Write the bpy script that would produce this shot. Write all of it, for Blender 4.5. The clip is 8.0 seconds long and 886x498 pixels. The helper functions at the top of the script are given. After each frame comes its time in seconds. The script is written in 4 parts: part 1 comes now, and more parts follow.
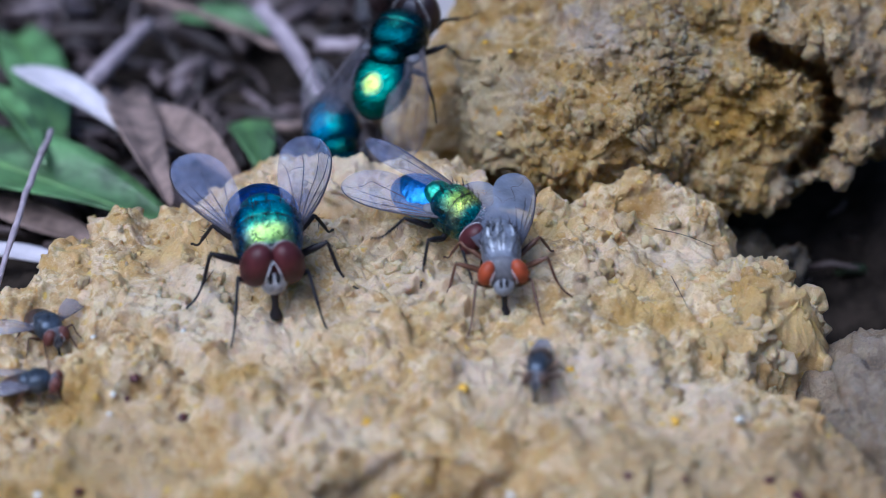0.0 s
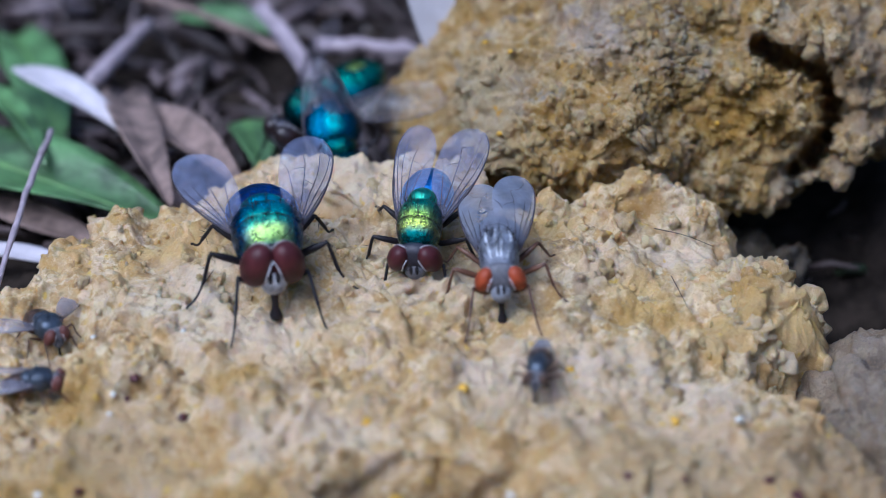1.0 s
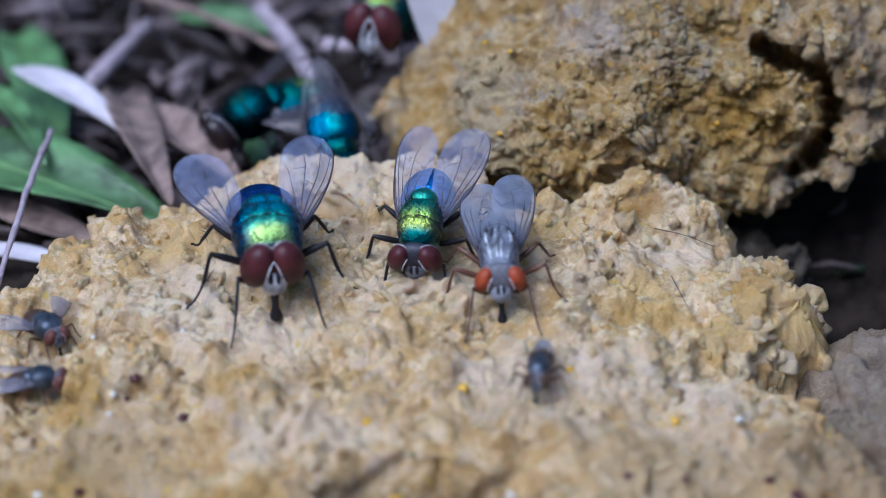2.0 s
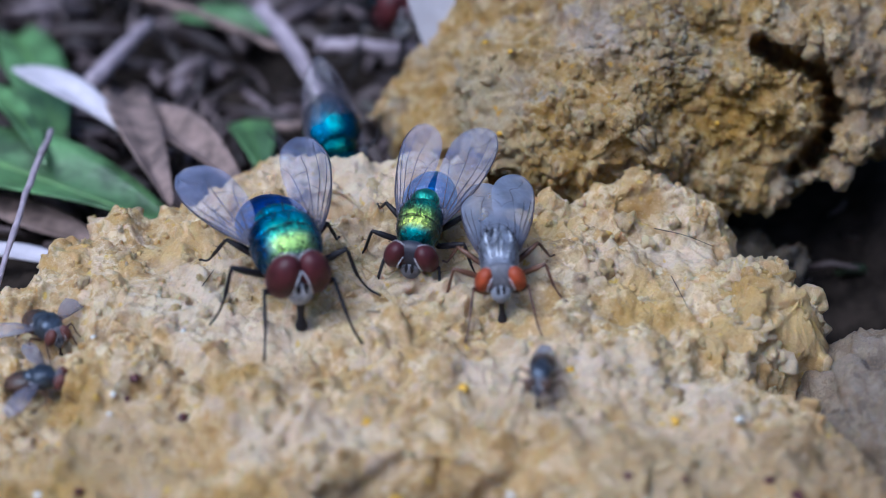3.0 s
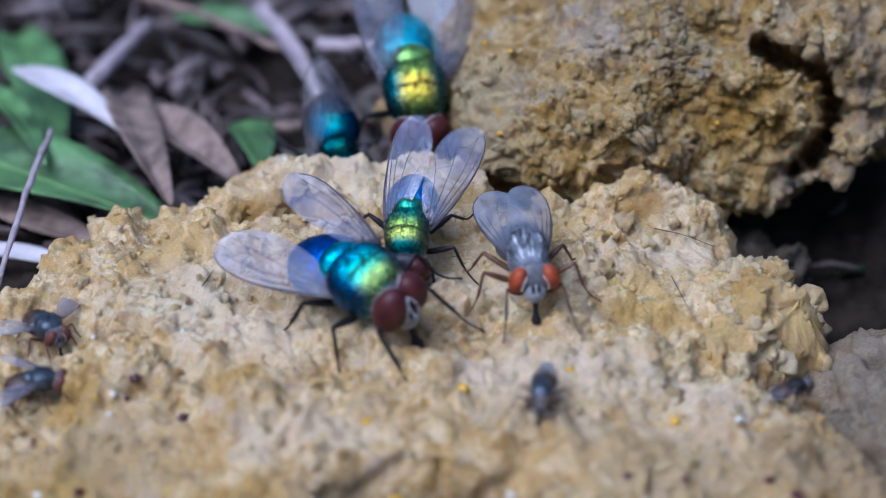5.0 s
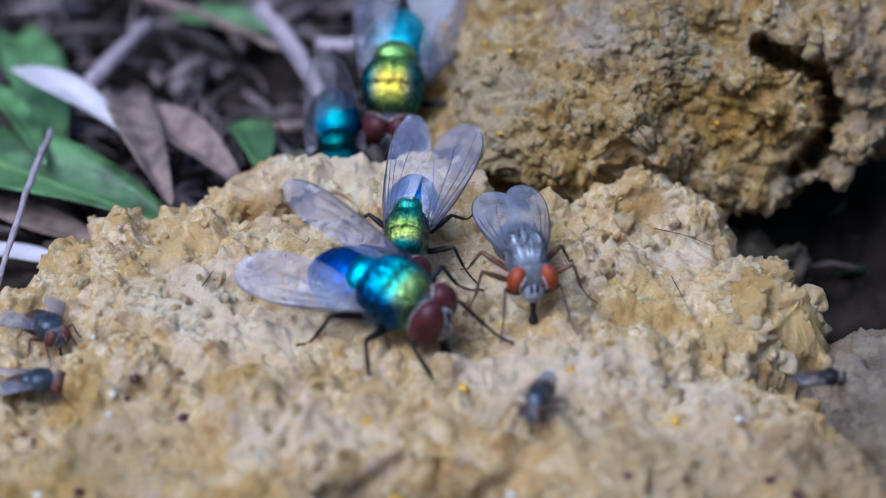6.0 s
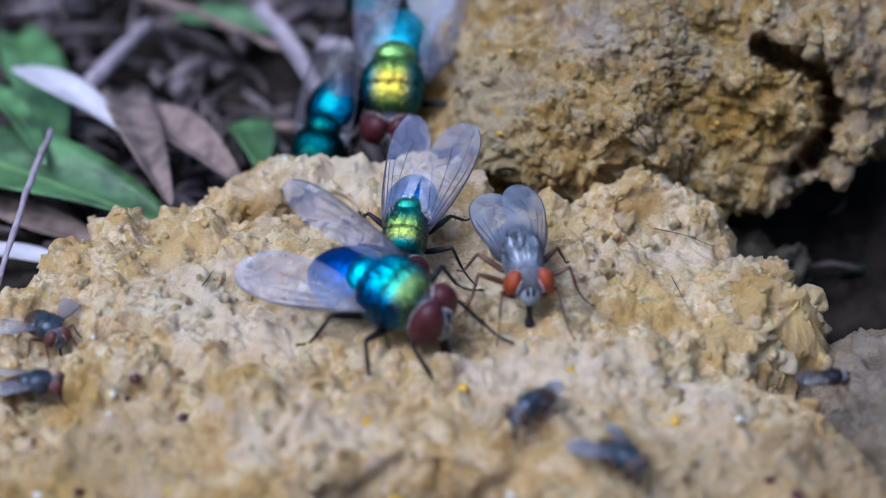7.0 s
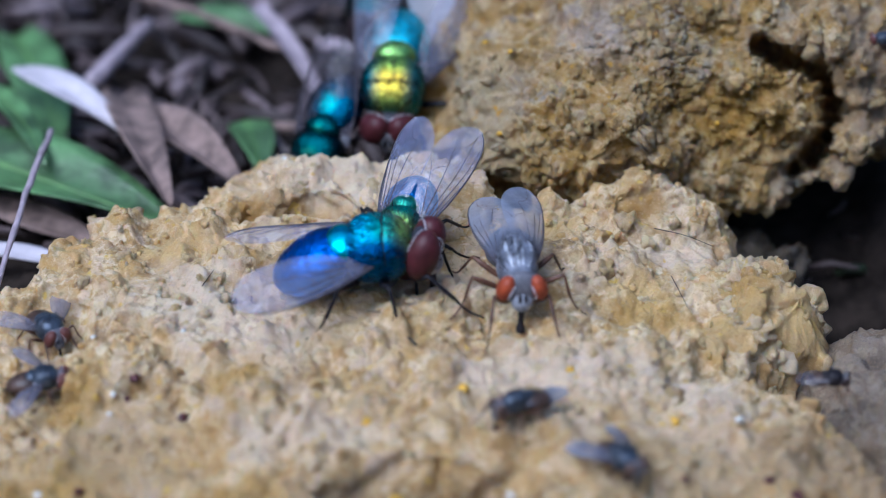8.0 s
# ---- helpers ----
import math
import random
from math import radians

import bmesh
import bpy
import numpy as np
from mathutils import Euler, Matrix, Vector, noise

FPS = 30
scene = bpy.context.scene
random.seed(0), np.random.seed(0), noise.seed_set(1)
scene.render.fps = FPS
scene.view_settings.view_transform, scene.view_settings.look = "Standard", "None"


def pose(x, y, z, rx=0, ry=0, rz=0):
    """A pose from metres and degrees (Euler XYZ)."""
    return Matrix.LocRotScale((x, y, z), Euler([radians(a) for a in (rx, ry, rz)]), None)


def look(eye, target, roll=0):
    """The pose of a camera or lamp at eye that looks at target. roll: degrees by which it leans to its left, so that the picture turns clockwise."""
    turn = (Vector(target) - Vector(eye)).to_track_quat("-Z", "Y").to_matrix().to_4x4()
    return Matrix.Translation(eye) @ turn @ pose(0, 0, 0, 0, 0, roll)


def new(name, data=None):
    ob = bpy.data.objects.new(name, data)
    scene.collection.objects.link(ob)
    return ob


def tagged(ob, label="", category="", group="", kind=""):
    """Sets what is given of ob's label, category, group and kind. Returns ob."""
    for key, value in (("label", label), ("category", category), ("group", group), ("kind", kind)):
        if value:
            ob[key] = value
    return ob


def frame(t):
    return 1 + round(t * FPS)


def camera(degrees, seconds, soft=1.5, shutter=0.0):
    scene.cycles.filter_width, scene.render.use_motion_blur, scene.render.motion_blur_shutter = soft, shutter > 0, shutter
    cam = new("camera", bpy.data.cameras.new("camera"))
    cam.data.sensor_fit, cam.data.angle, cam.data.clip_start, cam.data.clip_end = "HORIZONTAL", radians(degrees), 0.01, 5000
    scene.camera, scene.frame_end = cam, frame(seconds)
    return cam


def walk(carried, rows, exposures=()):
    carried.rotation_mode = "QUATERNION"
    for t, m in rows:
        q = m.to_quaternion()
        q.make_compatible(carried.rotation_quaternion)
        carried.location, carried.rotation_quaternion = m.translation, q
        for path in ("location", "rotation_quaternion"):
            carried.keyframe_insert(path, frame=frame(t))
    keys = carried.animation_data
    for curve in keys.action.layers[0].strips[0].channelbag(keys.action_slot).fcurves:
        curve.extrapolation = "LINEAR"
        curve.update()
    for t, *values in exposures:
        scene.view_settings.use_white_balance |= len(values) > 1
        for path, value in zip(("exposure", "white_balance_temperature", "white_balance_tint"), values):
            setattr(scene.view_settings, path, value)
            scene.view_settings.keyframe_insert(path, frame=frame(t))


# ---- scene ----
MM = 0.001

# ---- camera: a long macro lens on a stand, about 12 cm from its subject ----
EYE = (0.0, -0.1006, 0.0654)
cam = camera(19, 8.0, soft=0.9, shutter=0.5)
cam.data.dof.use_dof = True
cam.data.dof.focus_distance = 0.1210
cam.data.dof.aperture_fstop = 35
VIEW = look(EYE, (0, 0, 0))
walk(cam, [(0.0, VIEW), (8.0, VIEW)], exposures=[(0.0, 0.22, 4880, 13), (8.0, 0.22, 4880, 13)])

# ---- light: an overcast sky ----
world = bpy.data.worlds.new("overcast_sky")
world.use_nodes = True
scene.world = world
wn = world.node_tree
sky = wn.nodes.new("ShaderNodeTexSky")
sky.sky_type = "NISHITA"
sky.sun_disc = False
sky.sun_elevation = radians(56)
sky.sun_rotation = radians(226)
sky.dust_density = 4.0
wn.links.new(sky.outputs[0], wn.nodes["Background"].inputs[0])
wn.nodes["Background"].inputs[1].default_value = 0.115

sun = new("sun", bpy.data.lights.new("sun", "SUN"))
sun.data.energy = 2.1
sun.data.angle = radians(36)
sun.data.color = (1.0, 0.96, 0.9)
sun.matrix_world = look((-0.36, -0.36, 0.86), (0, 0, 0))


# ---- materials ----
def material(name):
    m = bpy.data.materials.new(name)
    m.use_nodes = True
    nt = m.node_tree
    return m, nt, nt.nodes["Principled BSDF"]


def coords(nt, scale=1000.0):
    """Object space in millimetres."""
    tc = nt.nodes.new("ShaderNodeTexCoord")
    mp = nt.nodes.new("ShaderNodeMapping")
    mp.inputs["Scale"].default_value = (scale,) * 3
    nt.links.new(tc.outputs["Object"], mp.inputs[0])
    return mp.outputs[0]


def noise_tex(nt, vec, scale, detail=4, rough=0.55):
    n = nt.nodes.new("ShaderNodeTexNoise")
    n.inputs["Scale"].default_value = scale
    n.inputs["Detail"].default_value = detail
    n.inputs["Roughness"].default_value = rough
    nt.links.new(vec, n.inputs["Vector"])
    return n.outputs[0]


def ramp(nt, fac, stops):
    r = nt.nodes.new("ShaderNodeValToRGB")
    while len(r.color_ramp.elements) < len(stops):
        r.color_ramp.elements.new(0.5)
    for e, (p, c) in zip(r.color_ramp.elements, stops):
        e.position, e.color = p, (*c, 1)
    nt.links.new(fac, r.inputs[0])
    return r.outputs[0]


def mix(nt, fac, a, b, mode="MIX"):
    n = nt.nodes.new("ShaderNodeMix")
    n.data_type, n.blend_type = "RGBA", mode
    if isinstance(fac, float):
        n.inputs[0].default_value = fac
    else:
        nt.links.new(fac, n.inputs[0])
    for s, v in ((n.inputs[6], a), (n.inputs[7], b)):
        if isinstance(v, tuple):
            s.default_value = (*v, 1)
        else:
            nt.links.new(v, s)
    return n.outputs[2]


def bump(nt, height, dist, strength=1.0, normal=None):
    b = nt.nodes.new("ShaderNodeBump")
    b.inputs["Distance"].default_value = dist
    b.inputs["Strength"].default_value = strength
    nt.links.new(height, b.inputs["Height"])
    if normal is not None:
        nt.links.new(normal, b.inputs["Normal"])
    return b.outputs[0]


def dung_material(name, pale, tan, ochre, brown, fleck, grey, even=0.12, patches=(), grit=0.9, pieces=False):
    m, nt, p = material(name)
    v = coords(nt)
    bent = nt.nodes.new("ShaderNodeVectorMath")
    bent.operation = "MULTIPLY_ADD"
    warp = nt.nodes.new("ShaderNodeTexNoise")
    warp.inputs["Scale"].default_value = 1.3
    warp.inputs["Detail"].default_value = 5
    nt.links.new(v, warp.inputs["Vector"])
    nt.links.new(warp.outputs["Color"], bent.inputs[0])
    bent.inputs[1].default_value = (1.1, 1.1, 1.1)
    nt.links.new(v, bent.inputs[2])

    def grains(scale, stops):
        n = nt.nodes.new("ShaderNodeTexVoronoi")
        n.feature = "SMOOTH_F1"
        n.inputs["Smoothness"].default_value = 0.35
        n.inputs["Scale"].default_value = scale
        nt.links.new(bent.outputs[0], n.inputs["Vector"])
        sep = nt.nodes.new("ShaderNodeSeparateColor")
        nt.links.new(n.outputs["Color"], sep.inputs[0])
        return ramp(nt, sep.outputs[0], stops)

    coarse = grains(0.7, [(0.0, brown), (0.16, ochre), (0.36, tan), (0.55, ochre), (0.7, pale), (0.9, grey)])
    small = grains(1.9, [(0.0, brown), (0.12, ochre), (0.35, tan), (0.55, pale), (0.72, ochre), (0.88, pale)])
    cloud = noise_tex(nt, v, 1.0, 6, 0.7)
    col = mix(nt, ramp(nt, cloud, [(0.42, (0, 0, 0)), (0.56, (1, 1, 1))]), coarse, small)
    zone = noise_tex(nt, v, 0.2, 5, 0.6)
    col = mix(nt, ramp(nt, zone, [(0.52, (0, 0, 0)), (0.64, (0.65, 0.65, 0.65))]), col, grey)
    col = mix(nt, ramp(nt, zone, [(0.34, (0.65, 0.65, 0.65)), (0.47, (0, 0, 0))]), col, ochre)
    col = mix(nt, even, col, tan)
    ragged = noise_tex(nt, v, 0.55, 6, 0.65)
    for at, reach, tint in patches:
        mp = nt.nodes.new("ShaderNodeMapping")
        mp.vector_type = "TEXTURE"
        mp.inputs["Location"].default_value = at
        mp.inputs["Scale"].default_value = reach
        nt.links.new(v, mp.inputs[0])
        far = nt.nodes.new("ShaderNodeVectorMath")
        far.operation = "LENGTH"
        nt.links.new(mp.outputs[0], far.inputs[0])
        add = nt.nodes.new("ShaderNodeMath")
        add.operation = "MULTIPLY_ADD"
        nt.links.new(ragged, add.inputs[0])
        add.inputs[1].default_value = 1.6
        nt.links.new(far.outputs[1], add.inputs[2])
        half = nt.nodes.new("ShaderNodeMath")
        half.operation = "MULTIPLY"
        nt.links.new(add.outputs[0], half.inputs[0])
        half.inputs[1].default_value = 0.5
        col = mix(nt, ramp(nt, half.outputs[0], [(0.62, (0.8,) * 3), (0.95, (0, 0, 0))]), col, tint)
    if pieces:
        info = nt.nodes.new("ShaderNodeObjectInfo")
        col = mix(nt, 0.55, col, ramp(nt, info.outputs["Random"], [(0.0, brown), (0.06, ochre), (0.3, tan), (0.6, pale), (0.85, pale), (1.0, tan)]))
    fine = noise_tex(nt, v, 7.0, 6, 0.7)
    col = mix(nt, ramp(nt, fine, [(0.56, (0, 0, 0)), (0.68, (0.7 * grit,) * 3)]), col, pale)
    col = mix(nt, ramp(nt, fine, [(0.32, (0.7 * grit,) * 3), (0.43, (0, 0, 0))]), col, brown)
    spots = noise_tex(nt, v, 1.7, 3, 0.5)
    col = mix(nt, ramp(nt, spots, [(0.655, (0, 0, 0)), (0.72, (0.8, 0.8, 0.8))]), col, fleck)
    nt.links.new(col, p.inputs["Base Color"])
    nt.links.new(ramp(nt, noise_tex(nt, v, 2.3, 4, 0.6), [(0.35, (0.85,) * 3), (0.62, (0.5,) * 3), (0.72, (0.28,) * 3)]), p.inputs["Roughness"])
    p.inputs["Specular IOR Level"].default_value = 0.5
    p.inputs["Subsurface Weight"].default_value = 0.4
    p.inputs["Subsurface Radius"].default_value = (1.0, 0.6, 0.25)
    p.inputs["Subsurface Scale"].default_value = 0.0004
    b1 = bump(nt, noise_tex(nt, v, 3.4, 6, 0.7), 0.0003, grit)
    nt.links.new(bump(nt, noise_tex(nt, v, 13.0, 4, 0.65), 0.00009, 0.9, b1), p.inputs["Normal"])
    return m


def plain(name, color, rough=0.5, metal=0.0, spread=0.25, scale=3.0, relief=0.00002, spec=0.5):
    m, nt, p = material(name)
    v = coords(nt)
    n = noise_tex(nt, v, scale, 5, 0.6)
    dark = tuple(c * (1 - spread) for c in color)
    light = tuple(min(1, c * (1 + spread)) for c in color)
    nt.links.new(ramp(nt, n, [(0.35, dark), (0.65, light)]), p.inputs["Base Color"])
    p.inputs["Roughness"].default_value = rough
    p.inputs["Metallic"].default_value = metal
    p.inputs["Specular IOR Level"].default_value = spec
    nt.links.new(bump(nt, noise_tex(nt, v, scale * 3, 4, 0.6), relief, 1.0), p.inputs["Normal"])
    return m


def shell_material(name, highlight, ring, flank, middle=0.55, reach=1.0):
    """Metallic shell with its shine painted in: a bright patch on the back, a ring of another tint round it, darker
    flanks.
    """
    m, nt, p = material(name)
    v = coords(nt)
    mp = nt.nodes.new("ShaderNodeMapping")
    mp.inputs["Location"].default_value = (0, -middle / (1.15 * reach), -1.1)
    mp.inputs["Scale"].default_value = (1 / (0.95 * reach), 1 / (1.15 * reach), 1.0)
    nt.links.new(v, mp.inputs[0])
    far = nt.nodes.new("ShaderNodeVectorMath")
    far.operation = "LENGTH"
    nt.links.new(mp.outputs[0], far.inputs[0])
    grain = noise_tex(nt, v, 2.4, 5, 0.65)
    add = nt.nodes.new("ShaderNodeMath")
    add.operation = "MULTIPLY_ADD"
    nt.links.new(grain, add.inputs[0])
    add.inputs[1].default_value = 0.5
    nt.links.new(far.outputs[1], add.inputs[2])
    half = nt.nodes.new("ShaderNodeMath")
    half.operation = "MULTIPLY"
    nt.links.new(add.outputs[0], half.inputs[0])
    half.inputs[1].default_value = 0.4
    col = ramp(nt, half.outputs[0], [(0.26, highlight), (0.42, ring), (0.58, ring), (0.86, flank)])
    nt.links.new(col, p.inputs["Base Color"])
    p.inputs["Metallic"].default_value = 1.0
    nt.links.new(ramp(nt, grain, [(0.3, (0.14,) * 3), (0.7, (0.32,) * 3)]), p.inputs["Roughness"])
    streak = nt.nodes.new("ShaderNodeMapping")
    streak.inputs["Scale"].default_value = (6.0, 2.2, 6.0)
    nt.links.new(v, streak.inputs[0])
    b1 = bump(nt, noise_tex(nt, streak.outputs[0], 1.0, 4, 0.6), 0.00008, 0.9)
    nt.links.new(bump(nt, noise_tex(nt, v, 9.0, 4, 0.6), 0.000035, 0.9, b1), p.inputs["Normal"])
    return m


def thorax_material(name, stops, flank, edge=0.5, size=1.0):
    """Metallic back, its angle-dependent sheen painted as tints from the rear to the front (place in mm, tint), with
    deep tinted flanks and dull pits.
    """
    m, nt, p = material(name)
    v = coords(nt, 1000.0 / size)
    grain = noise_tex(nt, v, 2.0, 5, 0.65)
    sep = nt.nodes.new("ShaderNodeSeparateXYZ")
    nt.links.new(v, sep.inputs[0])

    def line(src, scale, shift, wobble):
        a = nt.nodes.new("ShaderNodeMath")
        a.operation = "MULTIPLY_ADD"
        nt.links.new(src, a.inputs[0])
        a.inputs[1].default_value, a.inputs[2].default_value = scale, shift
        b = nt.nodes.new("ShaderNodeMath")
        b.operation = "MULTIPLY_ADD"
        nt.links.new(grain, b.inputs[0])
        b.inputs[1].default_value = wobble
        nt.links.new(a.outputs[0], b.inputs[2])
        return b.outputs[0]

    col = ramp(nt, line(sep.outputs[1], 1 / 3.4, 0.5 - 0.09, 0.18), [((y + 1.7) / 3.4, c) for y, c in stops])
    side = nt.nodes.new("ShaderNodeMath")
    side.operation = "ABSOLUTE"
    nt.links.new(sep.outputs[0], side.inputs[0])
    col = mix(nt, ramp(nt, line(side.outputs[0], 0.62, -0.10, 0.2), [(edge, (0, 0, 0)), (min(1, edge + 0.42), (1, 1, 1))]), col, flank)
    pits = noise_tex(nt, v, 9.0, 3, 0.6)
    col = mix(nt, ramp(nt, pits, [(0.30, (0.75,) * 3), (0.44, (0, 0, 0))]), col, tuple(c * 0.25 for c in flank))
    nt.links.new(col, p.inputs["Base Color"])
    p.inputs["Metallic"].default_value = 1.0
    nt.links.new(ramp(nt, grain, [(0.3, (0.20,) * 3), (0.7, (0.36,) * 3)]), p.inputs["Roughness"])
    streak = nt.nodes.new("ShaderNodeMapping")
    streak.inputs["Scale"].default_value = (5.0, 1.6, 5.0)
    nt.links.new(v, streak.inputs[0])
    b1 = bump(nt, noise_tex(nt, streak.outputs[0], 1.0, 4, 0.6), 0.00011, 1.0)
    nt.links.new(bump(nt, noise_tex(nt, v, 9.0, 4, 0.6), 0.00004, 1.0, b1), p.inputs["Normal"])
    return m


def wing_material(name, tint, alpha, rough=0.3):
    """Clear milky membrane with the sky's sheen put into its tint, smoky towards the hinge."""
    m, nt, p = material(name)
    v = coords(nt)
    n = noise_tex(nt, v, 0.9, 4, 0.5)
    sep = nt.nodes.new("ShaderNodeSeparateXYZ")
    nt.links.new(v, sep.inputs[0])
    near = nt.nodes.new("ShaderNodeMath")
    near.operation = "MULTIPLY_ADD"
    nt.links.new(sep.outputs[1], near.inputs[0])
    near.inputs[1].default_value, near.inputs[2].default_value = 0.25, 1.0
    smoke = ramp(nt, near.outputs[0], [(0.45, (0, 0, 0)), (0.95, (0.85,) * 3)])
    col = ramp(nt, n, [(0.3, tuple(c * 0.75 for c in tint)), (0.7, tint)])
    nt.links.new(mix(nt, smoke, col, (0.05, 0.045, 0.06)), p.inputs["Base Color"])
    p.inputs["Roughness"].default_value = rough
    p.inputs["Specular IOR Level"].default_value = 0.9
    thick = ramp(nt, noise_tex(nt, v, 0.55, 5, 0.6), [(0.3, (alpha * 0.7,) * 3), (0.7, (alpha * 1.25,) * 3)])
    nt.links.new(mix(nt, smoke, thick, (0.62, 0.62, 0.62)), p.inputs["Alpha"])
    nt.links.new(bump(nt, noise_tex(nt, v, 2.5, 3, 0.5), 0.00008, 0.8), p.inputs["Normal"])
    return m


def litter_material():
    m, nt, p = material("rotting_litter")
    geo = nt.nodes.new("ShaderNodeNewGeometry")
    base = ramp(nt, geo.outputs["Random Per Island"], [(0.0, (0.025, 0.017, 0.016)), (0.45, (0.08, 0.056, 0.052)), (0.7, (0.15, 0.11, 0.108)), (0.92, (0.26, 0.205, 0.215)), (1.0, (0.045, 0.07, 0.028))])
    v = coords(nt)
    nt.links.new(mix(nt, 0.5, base, ramp(nt, noise_tex(nt, v, 1.2, 5), [(0.3, (0.25,) * 3), (0.7, (1.0,) * 3)]), "MULTIPLY"), p.inputs["Base Color"])
    p.inputs["Roughness"].default_value = 0.55
    nt.links.new(bump(nt, noise_tex(nt, v, 3.0, 4), 0.0001), p.inputs["Normal"])
    return m


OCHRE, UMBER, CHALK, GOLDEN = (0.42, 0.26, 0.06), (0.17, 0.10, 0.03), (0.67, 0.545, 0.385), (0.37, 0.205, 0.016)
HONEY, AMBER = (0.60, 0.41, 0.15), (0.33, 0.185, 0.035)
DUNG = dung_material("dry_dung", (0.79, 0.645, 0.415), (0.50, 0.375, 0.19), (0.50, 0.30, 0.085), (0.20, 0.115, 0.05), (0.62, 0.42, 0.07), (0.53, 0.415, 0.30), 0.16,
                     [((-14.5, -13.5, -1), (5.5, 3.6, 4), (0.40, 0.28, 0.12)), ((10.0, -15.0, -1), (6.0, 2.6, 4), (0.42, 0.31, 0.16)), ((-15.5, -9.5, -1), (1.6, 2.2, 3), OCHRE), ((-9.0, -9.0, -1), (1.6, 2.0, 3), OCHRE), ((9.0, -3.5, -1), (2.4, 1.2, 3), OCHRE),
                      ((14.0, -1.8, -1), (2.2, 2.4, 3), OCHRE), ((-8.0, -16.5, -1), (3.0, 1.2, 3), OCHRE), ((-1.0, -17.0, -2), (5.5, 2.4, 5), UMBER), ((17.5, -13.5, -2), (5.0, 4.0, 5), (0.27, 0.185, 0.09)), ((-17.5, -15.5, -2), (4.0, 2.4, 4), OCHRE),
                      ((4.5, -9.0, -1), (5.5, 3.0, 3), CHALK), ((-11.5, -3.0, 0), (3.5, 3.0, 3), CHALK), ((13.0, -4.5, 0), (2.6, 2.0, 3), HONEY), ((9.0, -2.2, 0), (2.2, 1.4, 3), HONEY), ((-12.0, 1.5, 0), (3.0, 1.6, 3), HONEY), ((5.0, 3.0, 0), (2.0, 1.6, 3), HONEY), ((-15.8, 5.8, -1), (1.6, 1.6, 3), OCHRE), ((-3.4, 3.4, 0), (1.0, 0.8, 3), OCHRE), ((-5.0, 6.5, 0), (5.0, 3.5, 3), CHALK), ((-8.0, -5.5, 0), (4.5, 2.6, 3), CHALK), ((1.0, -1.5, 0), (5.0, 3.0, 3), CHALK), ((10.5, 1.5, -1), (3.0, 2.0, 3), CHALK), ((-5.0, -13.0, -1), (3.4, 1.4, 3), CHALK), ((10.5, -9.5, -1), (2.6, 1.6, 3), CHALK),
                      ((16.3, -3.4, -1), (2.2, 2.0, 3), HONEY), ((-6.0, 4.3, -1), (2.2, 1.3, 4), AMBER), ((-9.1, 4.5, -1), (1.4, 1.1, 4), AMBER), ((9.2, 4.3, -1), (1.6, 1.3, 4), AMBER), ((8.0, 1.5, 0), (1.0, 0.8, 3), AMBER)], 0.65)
DUNG_DARK = dung_material("ochre_dung", (0.66, 0.52, 0.30), (0.40, 0.27, 0.105), (0.37, 0.205, 0.02), (0.065, 0.037, 0.015), (0.60, 0.33, 0.02), (0.29, 0.25, 0.21), 0.15,
                          [((8.6, 12.2, 4.4), (3.8, 2.8, 1.9), (0.42, 0.35, 0.29)), ((2.0, 11.0, 0.5), (2.6, 5.0, 4.0), (0.44, 0.36, 0.22)), ((14.6, 11.2, 1.0), (3.4, 3.0, 3.2), GOLDEN), ((20.8, 10.5, 2.5), (2.6, 4.0, 5.0), (0.29, 0.205, 0.125))])
DUNG_GREY = dung_material("grey_dung", (0.36, 0.29, 0.20), (0.24, 0.19, 0.135), (0.21, 0.15, 0.09), (0.08, 0.06, 0.048), (0.28, 0.20, 0.09), (0.28, 0.23, 0.18))
DUNG_SHADED = dung_material("shaded_dung", (0.13, 0.105, 0.075), (0.085, 0.068, 0.046), (0.09, 0.064, 0.03), (0.035, 0.026, 0.02), (0.14, 0.10, 0.04), (0.10, 0.085, 0.07))
CLUMP_PALE = dung_material("pale_clump", (0.79, 0.645, 0.415), (0.52, 0.38, 0.19), (0.50, 0.31, 0.09), (0.22, 0.13, 0.055), (0.62, 0.42, 0.07), (0.52, 0.41, 0.32), 0.1, (), 0.65, True)
CLUMP_OCHRE = dung_material("ochre_clump", (0.64, 0.49, 0.26), (0.40, 0.26, 0.085), (0.42, 0.24, 0.03), (0.10, 0.055, 0.02), (0.60, 0.33, 0.02), (0.36, 0.30, 0.24), 0.1, (), 0.8, True)
SOIL = plain("damp_soil", (0.024, 0.018, 0.014), 0.9, 0, 0.6, 0.6, 0.0004, 0.12)
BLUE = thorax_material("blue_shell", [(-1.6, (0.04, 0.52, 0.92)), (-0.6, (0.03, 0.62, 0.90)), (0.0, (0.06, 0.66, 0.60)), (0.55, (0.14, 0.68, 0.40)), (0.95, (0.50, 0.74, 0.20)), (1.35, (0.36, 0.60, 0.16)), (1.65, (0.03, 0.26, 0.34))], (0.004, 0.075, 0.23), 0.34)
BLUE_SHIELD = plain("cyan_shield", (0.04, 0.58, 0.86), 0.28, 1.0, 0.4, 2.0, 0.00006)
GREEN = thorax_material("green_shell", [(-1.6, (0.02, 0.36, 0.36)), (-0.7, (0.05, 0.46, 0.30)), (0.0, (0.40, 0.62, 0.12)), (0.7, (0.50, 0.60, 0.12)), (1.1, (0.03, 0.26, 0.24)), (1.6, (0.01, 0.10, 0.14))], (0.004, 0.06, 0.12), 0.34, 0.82)
